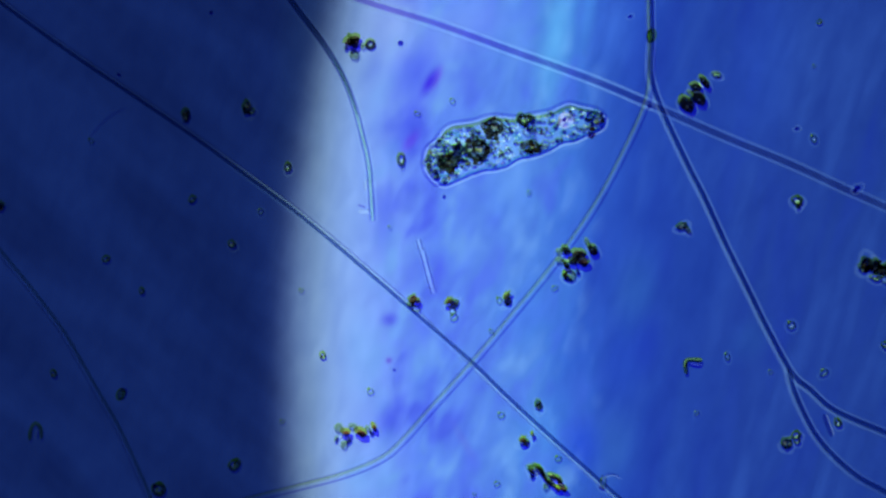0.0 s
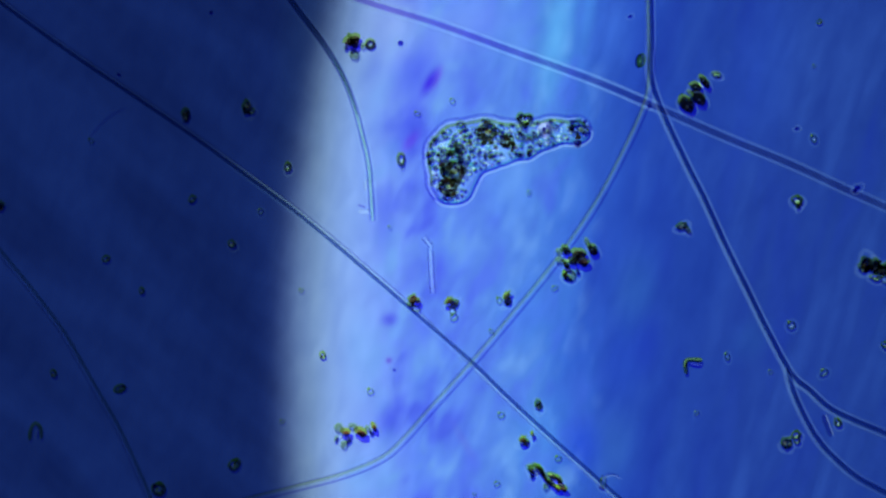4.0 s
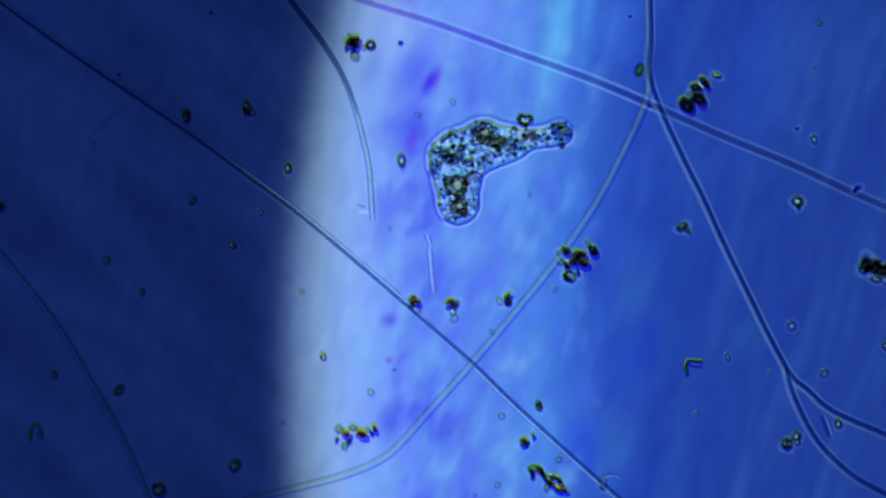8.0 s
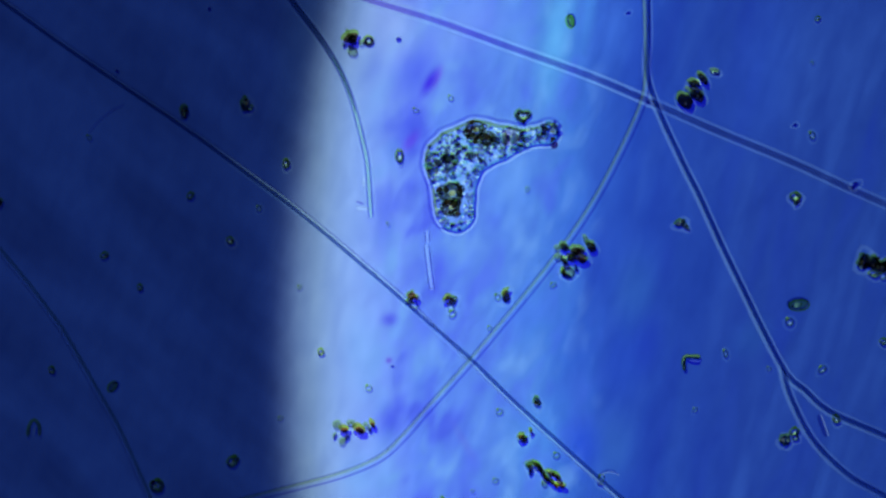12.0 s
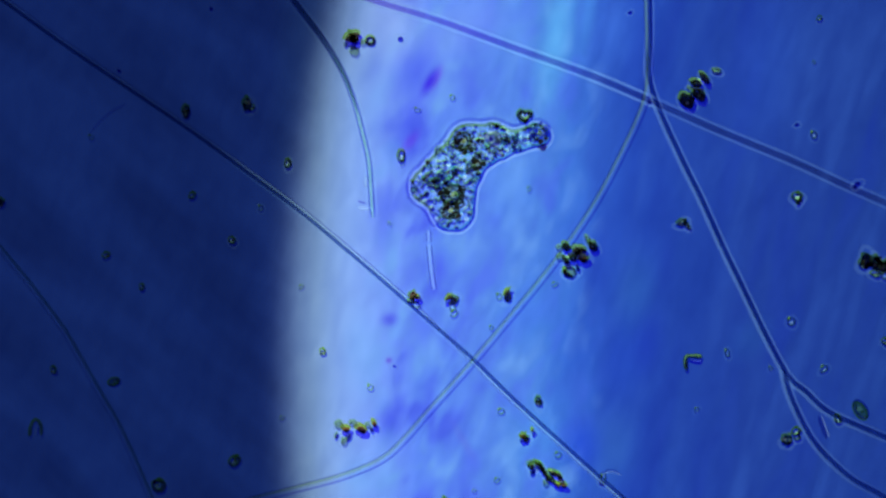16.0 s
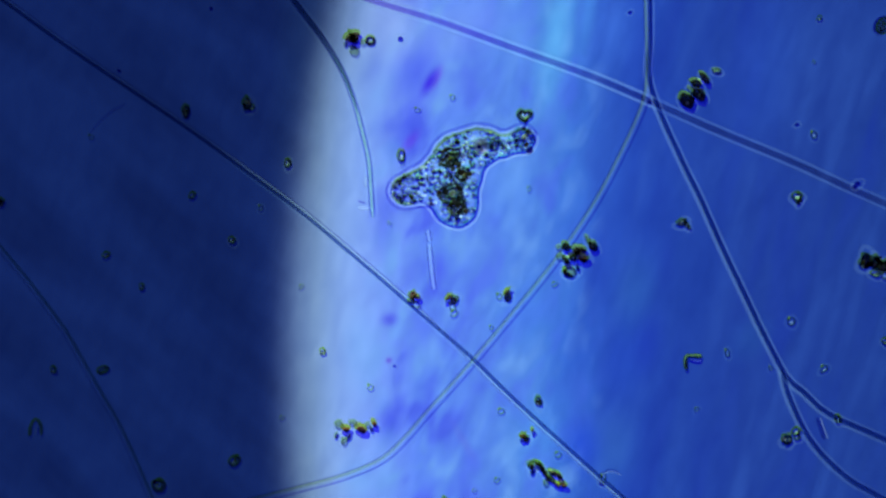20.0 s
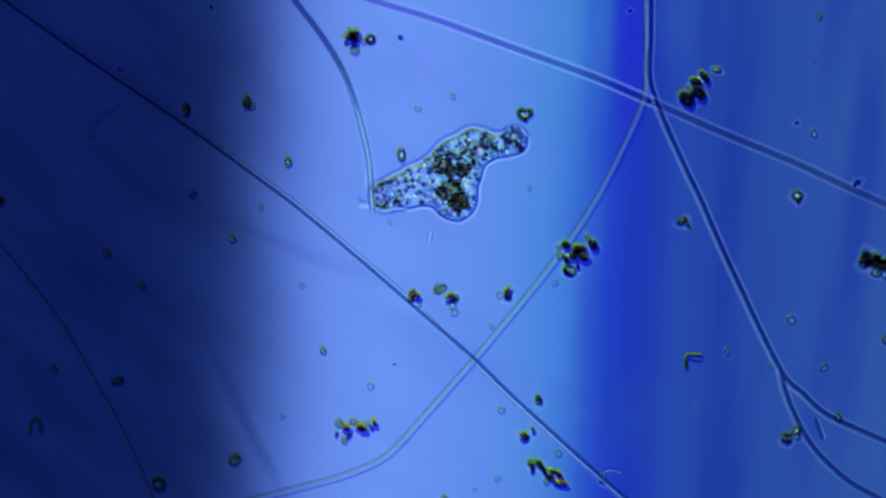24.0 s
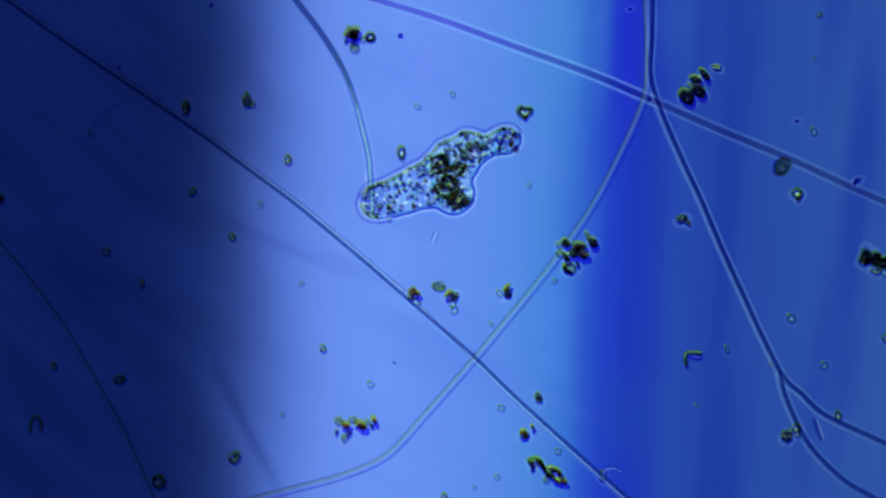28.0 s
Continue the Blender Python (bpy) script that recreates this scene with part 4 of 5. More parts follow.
line = curve_points([(-0.010, -0.014, 0.012), (-0.012, 0.002, 0.012), (-0.002, 0.012, 0.012), (0.012, 0.014, 0.012), (0.024, 0.008, 0.012)], 0.004)
part("shaft", tube(line, 0.0022, 8, 0.2, 4, True), MID_WALL, hook)
part("edge", tube([q + Vector((0.002, -0.003, 0)) for q in line], 0.0016, 8, 0.2, 5, True), FAINT, hook, "pale edge")
arch = thing("arched_hair", (*at(65, 765), 0), "dim arched hair in the shaded field", "hair")
line = curve_points([(-0.011, -0.016, 0.006), (-0.008, 0.004, 0.006), (0.0, 0.014, 0.006), (0.009, 0.004, 0.006), (0.010, -0.014, 0.006)], 0.004)
part("shaft", tube([q - SPLIT for q in line], 0.0032, 8, 0.2, 2, True), CELL_LOWER_FRINGE, arch, "deep blue lower side")
part("coat", tube([q + SPLIT for q in line], 0.0034, 8, 0.2, 2, True), UPPER_FRINGE, arch, "olive upper side")
part("pith", tube(curve_points([(-0.002, -0.012, 0.006), (0.0, -0.002, 0.006), (0.001, 0.006, 0.006)], 0.004), 0.0015, 6), FAINT, arch, "pale gap")
part("barb", tube(curve_points([(0.003, -0.012, 0.006), (0.004, -0.004, 0.006), (0.004, 0.003, 0.006)], 0.004), 0.0018, 6, 0, 0, True), LOWER_FRINGE, arch, "deep blue barb")

# ---- rod and swimmers ----
rod = thing("rod_bacterium", (*at(768, 520), 0), "pale straight jointed rod under the amoeba", "rod")
strand(rod, [(0, 0, 0.006), (-0.002, 0.040, 0.006), (-0.003, 0.082, 0.006)], [("halo_sheath", 9.5, 0, HALO, True), ("pith", 3.2, 0, FAINT, True), ("rind", 1.4, 4.4, MID_WALL, False), ("rind", 1.4, -4.4, MID_WALL, False)])
tip = thing("rod_tip", (*at(763, 436), 0), "short pale end piece of the rod", "rod")
strand(tip, [(0, 0, 0.006), (0, 0.010, 0.006), (0, 0.022, 0.006)], [("halo_sheath", 8.5, 0, HALO, True), ("pith", 2.6, 0, FAINT, True), ("rind", 1.3, 3.8, MID_WALL, False), ("rind", 1.3, -3.8, MID_WALL, False)])


def swimmer(name, place, length, width, material, label, hair=True):
    """An oval swimming cell, its fore end along x, with a whip."""
    ob = thing(name, place, label, "swimming cell")
    def half(grow, shift, lift, rough=0.12):
        return hemi(length / 2 * grow, (1, width / length, width / length), rough, len(label), (shift.x, shift.y, width / 2 + lift), 0.0, 20)

    # Flank and rims shifted apart, painting the lens's colour split here too.
    back = Vector((-0.001, 0.002, 0))
    part("cell_body", half(1.0, -back, 0.0), material, ob)
    part("flank", half(0.92, back * 0.6, 0.001), FAINT_UPPER_FRINGE, ob, "yellow-green flank")
    line = [Vector((math.cos(a) * length * 0.46, math.sin(a) * width * 0.46, width * 0.75)) for a in (6.2832 * i / 20 for i in range(21))]
    part("lower_rim", tube([q - back * 0.7 for q in line], 0.0017, 6, 0.4, 3, True, 0, 0.97), LOWER_FRINGE, ob, "blue rim")
    part("upper_rim", tube([q + back * 0.9 for q in line], 0.0019, 6, 0.4, 3, True, 0, 0.97), UPPER_FRINGE, ob, "yellow-green rim")
    part("nucleus", blob(width * 0.2, (1.2, 1, 0.5), 0.1, 5, 2, (length * 0.08, 0, width * 0.9)), JELLY, ob, "pale middle")
    part("eyespot", blob(width * 0.1, (1, 1, 0.6), 0.1, 6, 2, (length * 0.3, width * 0.1, width * 0.95)), DARK_SKIN, ob, "dark eyespot")
    bits = random.Random(len(label))
    for k in range(7):
        a, d = bits.uniform(0, 6.28), bits.uniform(0.1, 0.36)
        part("granule", hemi(width * bits.uniform(0.06, 0.12), (1, 0.7, 0.5), 0.5, k, (math.cos(a) * d * length, math.sin(a) * d * width, width * 0.9)), (OLIVE_GRAIN, DARK_SKIN, SPORE_HIGHLIGHT)[k % 3], ob)
    if label.startswith("roundish"):
        # Nested faint shells paint the out-of-focus blur of this cell.
        for k, grow in enumerate((1.25, 1.08, 0.8, 0.6)):
            part("blur_shell", half(grow, Vector((0, 0, 0)), 0.002 + 0.001 * k, 0.05), BLUR_SHELL, ob, "tinted shell painting the cell's defocus blur")
    if hair:
        part("whip", tube(curve_points([(length * 0.48, 0, width / 2), (length * 0.65, width * 0.2, width / 2), (length * 0.85, -width * 0.2, width / 2)], 0.004), 0.0006, 6), THREAD, ob)
    return ob


green = swimmer("green_swimmer", (*at(1640, 430), 0.02), 0.039, 0.021, GREEN_BODY, "oval green swimming cell with a dark rim")
round_cell = swimmer("round_swimmer", (*at(1148, 65), 0.03), 0.024, 0.014, OLIVE_BODY, "small oval dark swimming cell")
blue_cell = swimmer("pale_swimmer", (*at(1640, -30), 0.012), 0.034, 0.026, BLUE_BODY, "roundish blurred dark blue swimming cell")
small_cell = swimmer("small_swimmer", (*at(217, 697), 0.004), 0.022, 0.014, BLUE_BODY, "small oval cell twitching in the shaded field", False)

newcomer = swimmer("drifting_cell", (*at(690, 980), 0.004), 0.024, 0.014, GREEN_BODY, "small oval yellow-rimmed drifting cell", False)

# ---- amoeba ----
# The body is a chain of swellings: seconds, place across and down, and radius, in thousandths.
TAIL = [(0, 1050, 215, 22), (3, 1030, 233, 24), (8, 990, 237, 25), (10, 975, 229, 25), (11, 977, 248, 23), (14.5, 962, 222, 26), (15, 957, 237, 26), (17, 943, 243, 25), (20, 924, 249, 26), (25, 904, 254, 28), (28, 895, 248, 28)]
NECK = [(0, 1010, 218, 31), (3, 985, 231, 26), (8, 945, 246, 17), (11, 935, 259, 17), (15, 915, 250, 17), (17, 905, 254, 22), (20, 885, 258, 20), (25, 870, 264, 18), (28, 858, 260, 18)]
WAIST = [(0, 940, 242, 35), (3, 930, 250, 33), (8, 905, 255, 30), (11, 900, 265, 29), (15, 880, 250, 32), (17, 868, 254, 36), (20, 848, 260, 36), (25, 840, 263, 34), (28, 830, 266, 35)]
BACK = [(0, 870, 255, 45), (3, 856, 256, 46), (8, 856, 257, 46), (11, 852, 270, 46), (15, 840, 256, 44), (17, 829, 269, 45), (20, 812, 282, 46), (25, 813, 286, 42), (28, 802, 287, 41)]
BELLY = [(0, 818, 267, 43), (3, 810, 268, 50), (8, 806, 282, 48), (11, 805, 292, 48), (12.5, 801, 282, 49), (15, 802, 305, 43), (17, 797, 312, 47), (20, 797, 317, 49), (25, 796, 314, 48), (28, 782, 318, 45)]
LOBE = [(0, 789, 296, 34), (3, 798, 312, 45), (8, 811, 361, 40), (11, 807, 386, 38), (12.5, 805, 374, 40), (14.5, 800, 356, 41), (15, 798, 373, 42), (16, 800, 371, 43), (17, 803, 367, 43), (20, 806, 363, 43), (25, 806, 352, 41), (28, 804, 345, 38)]
ARM = [(0, 786, 282, 36), (3, 788, 278, 38), (8, 796, 276, 32), (11, 795, 290, 30), (15, 774, 332, 38), (16, 761, 331, 39), (17, 753, 330, 37), (20, 715, 339, 29), (21.5, 703, 350, 28), (23.5, 684, 345, 30), (25, 684, 349, 32), (28, 669, 358, 36)]
LINKS = ((TAIL, NECK), (NECK, WAIST), (WAIST, BACK), (BACK, BELLY), (BELLY, LOBE), (BELLY, ARM))


def slip(t):
    return [float(np.interp(t, [q[0] for q in SLIP], [q[k] for q in SLIP])) for k in (1, 2)]


def swelling(rows, t):
    """Place and radius of one swelling at t, on the slide."""
    times = [q[0] for q in rows]
    x, y, r = (float(np.interp(t, times, [q[k] - (slip(q[0])[k - 1] if k < 3 else 0) for q in rows])) for k in (1, 2, 3))
    return Vector(at(x, y)), r / 1000


def body_at(t):
    return [(*swelling(a, t), *swelling(b, t)) for a, b in LINKS]


def depth(p, body):
    """How far p lies outside the body; below nought inside it."""
    total = 0.0
    for a, ra, b, rb in body:
        ab = b - a
        h = max(0.0, min(1.0, (p - a).dot(ab) / max(ab.length_squared, 1e-9)))
        total += math.exp(-((p - a - ab * h).length - (ra + (rb - ra) * h)) / 0.006)
    return -0.006 * math.log(max(total, 1e-30)) + 0.0035 + 0.0025 * noise.noise(Vector((p.x * 40, p.y * 40, 0)))


def outline(t, count):
    """The body's outline at t: count places and headings, from the tail round."""
    body = body_at(t)

    def slope(p):
        e = 0.0008
        return Vector((depth(p + Vector((e, 0)), body) - depth(p - Vector((e, 0)), body), depth(p + Vector((0, e)), body) - depth(p - Vector((0, e)), body))) / (2 * e)

    p = body[0][0] + (body[0][0] - body[0][2]).normalized() * 0.025
    for _ in range(8):
        g = slope(p)
        p = p - g * depth(p, body) / max(g.length_squared, 0.05)
    start, line = p.copy(), [p.copy()]
    for k in range(900):
        g = slope(p).normalized()
        p = p + Vector((-g.y, g.x)) * 0.0025
        for _ in range(2):
            g = slope(p)
            p = p - g * depth(p, body) / max(g.length_squared, 0.05)
        line.append(p.copy())
        if k > 40 and (p - start).length < 0.0022:
            break
    xy = np.array(line)
    run = np.concatenate(([0], np.cumsum(np.linalg.norm(np.diff(xy, axis=0), axis=1))))
    goal = np.arange(count) / count * run[-1]
    x, y = np.interp(goal, run, xy[:, 0]), np.interp(goal, run, xy[:, 1])
    return [(x[i], y[i], math.degrees(math.atan2(y[(i + 1) % count] - y[i - 1], x[(i + 1) % count] - x[i - 1]))) for i in range(count)]


amoeba = thing("amoeba", (*at(905, 255), 0), "clear crawling amoeba full of dark granules and vacuoles", "amoeba")
MEMBRANE, GRANULES, ORGANS = [], [], []
seg = curve_points([(-0.0044, 0, 0.012), (0, 0, 0.012), (0.0044, 0, 0.012)], 0.002)


def skin(name, out, r, material):
    return mesh_of(name, tube([q + Vector((0, -out, 0)) for q in seg], r, 6, 0, 0, True, 0, 0.8), material)


# low light from one side is painted into the skin's colours: a pale and yellow edge facing it, and a deep blue one
# across from it
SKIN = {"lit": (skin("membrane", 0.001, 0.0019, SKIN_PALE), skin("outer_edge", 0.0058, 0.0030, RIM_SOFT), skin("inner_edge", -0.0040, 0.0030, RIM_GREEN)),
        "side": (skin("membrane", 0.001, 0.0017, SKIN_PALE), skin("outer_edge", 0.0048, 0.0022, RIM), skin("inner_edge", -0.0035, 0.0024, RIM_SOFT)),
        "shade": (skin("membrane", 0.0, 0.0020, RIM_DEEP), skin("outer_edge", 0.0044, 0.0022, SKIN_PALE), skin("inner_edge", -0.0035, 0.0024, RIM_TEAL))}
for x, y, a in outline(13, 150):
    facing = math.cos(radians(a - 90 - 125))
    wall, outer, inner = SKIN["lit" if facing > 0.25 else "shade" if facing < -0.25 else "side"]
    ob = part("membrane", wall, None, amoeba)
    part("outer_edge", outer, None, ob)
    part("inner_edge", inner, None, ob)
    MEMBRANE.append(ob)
rng = random.Random(4)
def unit_ring(seed, thick):
    line = []
    for i in range(15):
        a = 2 * math.pi * i / 14
        d = 1 + 0.6 * noise.noise(Vector((math.cos(a) * 1.2, math.sin(a) * 1.2, seed * 3.3)))
        line.append(Vector((math.cos(a) * d, math.sin(a) * d * (0.85, 0.6, 0.7)[seed % 3], 0)))
    return tube(line, thick, 6, 0.3, seed, True, 0.0, 0.97)


LILAC_DROP = milky("lilac_vacuole", (0.85, 0.82, 1.0, 1), 0.60)
VESICLE_RING = tinted("vesicle_ring", (0.48, 0.46, 0.90, 1))
VESICLE_UPPER_FRINGE = tinted("vesicle_upper_fringe", (0.88, 0.98, 0.58, 1))
GRAIN_BLUE = tinted("granule_blue", (0.30, 0.28, 0.86, 1))
GRAIN_UPPER_FRINGE = tinted("granule_upper_fringe", (0.88, 1.0, 0.46, 1))
NAVY_DOT = tinted("navy_dot", (0.14, 0.12, 0.66, 1))
# Bright glints inside the body, put in as small pale grains.
GLINT = milky("glint", (0.70, 1.0, 0.95, 1), 0.60)
SOFT_BLUE = tinted("soft_granule_blue", (0.55, 0.52, 0.92, 1))
SOFT_UPPER_FRINGE = tinted("soft_upper_fringe", (0.94, 1.0, 0.74, 1))
# name, material, material of its upper edge, roughness, radii in thousandths, count
KINDS = (("vesicle", VESICLE_RING, VESICLE_UPPER_FRINGE, 0.0, 3.4, 7.4, 80), ("granule", GRAIN_BLUE, GRAIN_UPPER_FRINGE, 0.6, 2.4, 4.6, 110), ("granule", NAVY_DOT, VESICLE_UPPER_FRINGE, 0.6, 2.6, 4.5, 90), ("granule", SOFT_BLUE, SOFT_UPPER_FRINGE, 0.6, 2.6, 5.2, 80), ("granule", BROWN_GRAIN, GRAIN_UPPER_FRINGE, 0.6, 2.4, 4.4, 30),
         ("granule", TEAL_GRAIN, None, 0.5, 3.4, 6.6, 50), ("granule", LILAC_GRAIN, None, 0.6, 2.2, 4.0, 30), ("pale_grain", SOFT_DROP, None, 0.6, 2.4, 4.8, 100), ("pale_grain", GLINT, None, 0.6, 1.8, 3.4, 80))
speck_meshes = []
for name, material, coat, rough, r0, r1, count in KINDS:
    made = [[mesh_of(what, dome(rough, k + count) if rough else unit_ring(k + count, 0.22), m) if m else None for what, m in ((name, material), ("upper_edge", coat))] for k in range(4)]
    speck_meshes += [(name, made[k % 4], r0, r1) for k in range(count)]


def speck(name, meshes, r):
    """A granule; its upper edge is a tinted copy set a little above it, painting the lens's colour split."""
    ob = part(name, meshes[0], None, amoeba)
    ob.scale = (r, r, r)
    if meshes[1]:
        edge = part("upper_edge", meshes[1], None, ob)
        edge.location = SPLIT * 1.3 / r + Vector((0, 0, 0.15))
    return ob


weights = (22, 42, 58, 46, 76, 125)
for name, meshes, r0, r1 in speck_meshes:
    ob = speck(name, meshes, rng.uniform(r0, r1) / 1000)
    link = rng.choices(range(6), weights)[0]
    across = rng.uniform(-1.0, 1.0)
    GRANULES.append((ob, link, rng.uniform(-0.15, 1.24 if link in (4, 5) else 1.0), across, (0.024 if name == "pale_grain" else 0.008) + 0.03 * (1 - across * across) * rng.random(), rng.uniform(-14, 14)))
for k in range(6):
    ob = speck("vesicle", speck_meshes[k][1], rng.uniform(0.005, 0.0078))
    GRANULES.append((ob, 0, (-0.25, -0.2, -0.1, 0.0, 0.1, -0.28)[k], (0.3, -0.5, 0.8, -0.95, 0.2, -0.1)[k], 0.02, 5 * k))
plasm_mesh = mesh_of("cytoplasm", dome(0.12, 2), PLASM)
for link in range(6):
    for s in (0.6,):
        ob = part("cytoplasm", plasm_mesh, PLASM, amoeba, "clear greenish cell fluid")
        r = (0.023, 0.030, 0.038, 0.043, 0.038, 0.034)[link]
        ob.scale = (r, r, r * 0.9)
        GRANULES.append((ob, link, s, 0.0, 0.006, 60 * link))
def loop(dx, dy, r, thick, z, seed):
    """A slightly dented ring."""
    line = []
    for i in range(17):
        a = 2 * math.pi * i / 16
        d = r * (1 + 0.3 * noise.noise(Vector((math.cos(a) * 1.1, math.sin(a) * 1.1, seed * 4.1))))
        line.append(Vector((dx + math.cos(a) * d, dy + math.sin(a) * d * 0.92, z)))
    return tube(line, thick, 6, 0.5, seed, True, 0.0, 0.97)


def cap(r, squash, rough, seed, centre):
    """The upper half of a small dented grain."""
    return hemi(r, squash, rough, seed, centre)


# larger vacuoles go their own ways: seconds, place across and down
for name, r, rows in (
        ("food_vacuole", 0.019, [(0, 845, 268), (3, 802, 300), (8, 808, 330), (11, 805, 358), (17, 803, 352), (20, 800, 345), (25, 797, 340), (28, 793, 332)]),
        ("food_vacuole", 0.016, [(0, 872, 228), (3, 862, 236), (8, 856, 236), (11, 850, 246), (17, 813, 263), (20, 796, 282), (25, 782, 295), (28, 779, 293)]),
        ("food_vacuole", 0.015, [(0, 792, 290), (3, 788, 322), (8, 812, 366), (11, 805, 382), (17, 800, 380), (20, 810, 368), (25, 812, 360), (28, 811, 356)]),
        ("food_vacuole", 0.011, [(0, 940, 262), (3, 905, 252), (8, 878, 252), (11, 872, 258), (17, 838, 300), (20, 820, 310), (25, 820, 302), (28, 812, 300)]),
        ("clear_vacuole", 0.0165, [(0, 998, 217), (3, 971, 231), (8, 928, 244), (11, 912, 259), (17, 864, 254), (20, 850, 262), (25, 842, 266), (28, 835, 268)])):
    food = name == "food_vacuole"
    ob = part(name, cap(r * 0.85, (1, 1, 0.6), 0.2, int(r * 1e4), (0, 0, 0)), FOOD_MUSH if food else LILAC_DROP, amoeba)
    part("wall", loop(0, 0, r, r * (0.15 if food else 0.11), 0.002, int(r * 1e4)), FOOD_RING if food else SKIN_PALE, ob, "dark olive ring" if food else "pale ring")
    bits = random.Random(int(r * 1e5))
    if food:
        part("gold_middle", cap(r * 0.34, (1, 0.8, 0.5), 0.4, 4, (r * 0.1, r * 0.05, r * 0.5)), FOOD_GOLD, ob, "golden middle")
        part("upper_edge", loop(SPLIT.x, SPLIT.y * 1.2, r, r * 0.16, 0.004, int(r * 1e4)), GRAIN_UPPER_FRINGE, ob, "yellow-green upper edge")
        part("inner_ring", loop(r * 0.05, 0, r * 0.5, r * 0.11, r * 0.55, 6), DARK_SKIN, ob)
        for k in range(3):
            a = 2.1 * k + bits.uniform(0, 1.2)
            part("side_ring", loop(math.cos(a) * r * 0.95, math.sin(a) * r * 0.95, r * bits.uniform(0.3, 0.45), r * 0.10, r * 0.4, k + 3), FOOD_RING, ob)
        for k in range(9):
            a, d = bits.uniform(0, 6.28), r * bits.uniform(0.35, 1.25)
            part("crumb", cap(bits.uniform(0.0028, 0.005), (1, 0.7, 0.6), 0.7, k, (math.cos(a) * d, math.sin(a) * d, r * 0.75)), (CRYSTAL, GRIT, BROWN_GRAIN)[k % 3], ob, "dark food crumb")
    else:
        part("bead", blob(0.0036, (1, 1.3, 1), 0.2, 3, 2, (-0.003, 0.001, r * 0.7)), VIOLET, ob, "violet droplet")
    ORGANS.append((ob, rows, r * 0.75 + (0.014 if food else 0.055)))


# the wrinkled hind end: dark grains stuck in its bulb, one of them sticking out below, and a tuft of short hairs before it
BULB = [(0, 1050, 216), (2, 1040, 222), (6, 1005, 236), (8, 991, 234), (10, 972, 225), (12, 974, 234), (14.5, 961, 222), (15, 956, 237), (16, 951, 239), (20, 924, 245), (24, 906, 245), (26, 905, 230), (28, 894, 247)]
bulb = part("hind_bulb", cap(0.017, (1, 1.1, 0.4), 0.25, 8, (0, 0, 0)), DARK_JELLY, amoeba, "wrinkled hind end")
for dx, dy, r, material in ((-5, -25, 7.5, BROWN_GRAIN), (-5, -25, 4.5, GRAIN_BLUE), (12, -11, 6.0, GRAIN_BLUE), (17, 2, 4.8, SOFT_BLUE), (-9, 14, 5.6, GRAIN_BLUE), (3, 18, 5.0, TEAL_GRAIN), (12, 12, 4.0, NAVY_GRAIN), (-14, 2, 4.5, NAVY_GRAIN), (-3, -14, 4.6, CRYSTAL)):
    part("grain", cap(r / 1000, (1, 0.85, 0.6), 0.6, int(r * 10), (dx / 1000, dy / 1000, 0.012)), material, bulb)
part("vesicle", loop(0.004, -0.002, 0.0085, 0.0018, 0.014, 5), VESICLE_RING, bulb)
part("vesicle", loop(-0.005, 0.009, 0.0065, 0.0015, 0.014, 9), VESICLE_RING, bulb)
part("bead", cap(0.005, (1, 0.8, 0.6), 0.3, 5, (0.003, -0.001, 0.016)), FOOD_GOLD, bulb, "golden droplet")
ORGANS.append((bulb, BULB, 0.02))
tuft = part("hair_tuft", blob(0.004, (1.3, 0.7, 0.6), 0.5, 2, 2), RIM_TEAL, amoeba, "tuft of short hairs")
for k, (dx, dy) in enumerate(((-5, -11), (0, -13), (4, -10))):
    part("hair", tube(curve_points([(dx / 2500, 0, 0), (dx / 1500, dy / 2000, 0), (dx / 1000, dy / 1000, 0)], 0.003), 0.0011, 6), MID_WALL, tuft)
ORGANS.append((tuft, [(0, 955, 262), (2, 943, 264), (6, 936, 262), (10, 915, 252), (12, 913, 262), (16, 908, 261), (20, 898, 266), (24, 886, 268), (26, 886, 252), (28, 876, 268)], 0.012))


# ---- what moves ----
def heading_rows(rows, z, wag=0.0):
    """Rows for a swimmer, which points along its way; rows are seconds, across, down, and the heading where it differs."""
    made, angle = [], None
    for i, (t, x, y, *given) in enumerate(rows):
        a, b = rows[max(i - 1, 0)], rows[min(i + 1, len(rows) - 1)]
        if given or math.hypot(b[1] - a[1], b[2] - a[2]) > 3 or angle is None:
            goal = given[0] if given else math.degrees(math.atan2(a[2] - b[2], b[1] - a[1]))
            if angle is not None:
                turn = (goal - angle + 180) % 360 - 180
                goal = angle + max(-80, min(80, turn))
            angle = goal
        sx, sy = slip(t)
        made.append((t, pose(*at(x - sx, y - sy), z, 0, 0, angle)))
    return made


def still_rows(rows, z=0.0):
    """Rows of seconds, across, down, heading and tilt for a thing that lies and shifts; the places are on the slide."""
    return [(t, pose(*at(x, y), z, tilt, 0, turn)) for t, x, y, turn, tilt in rows]


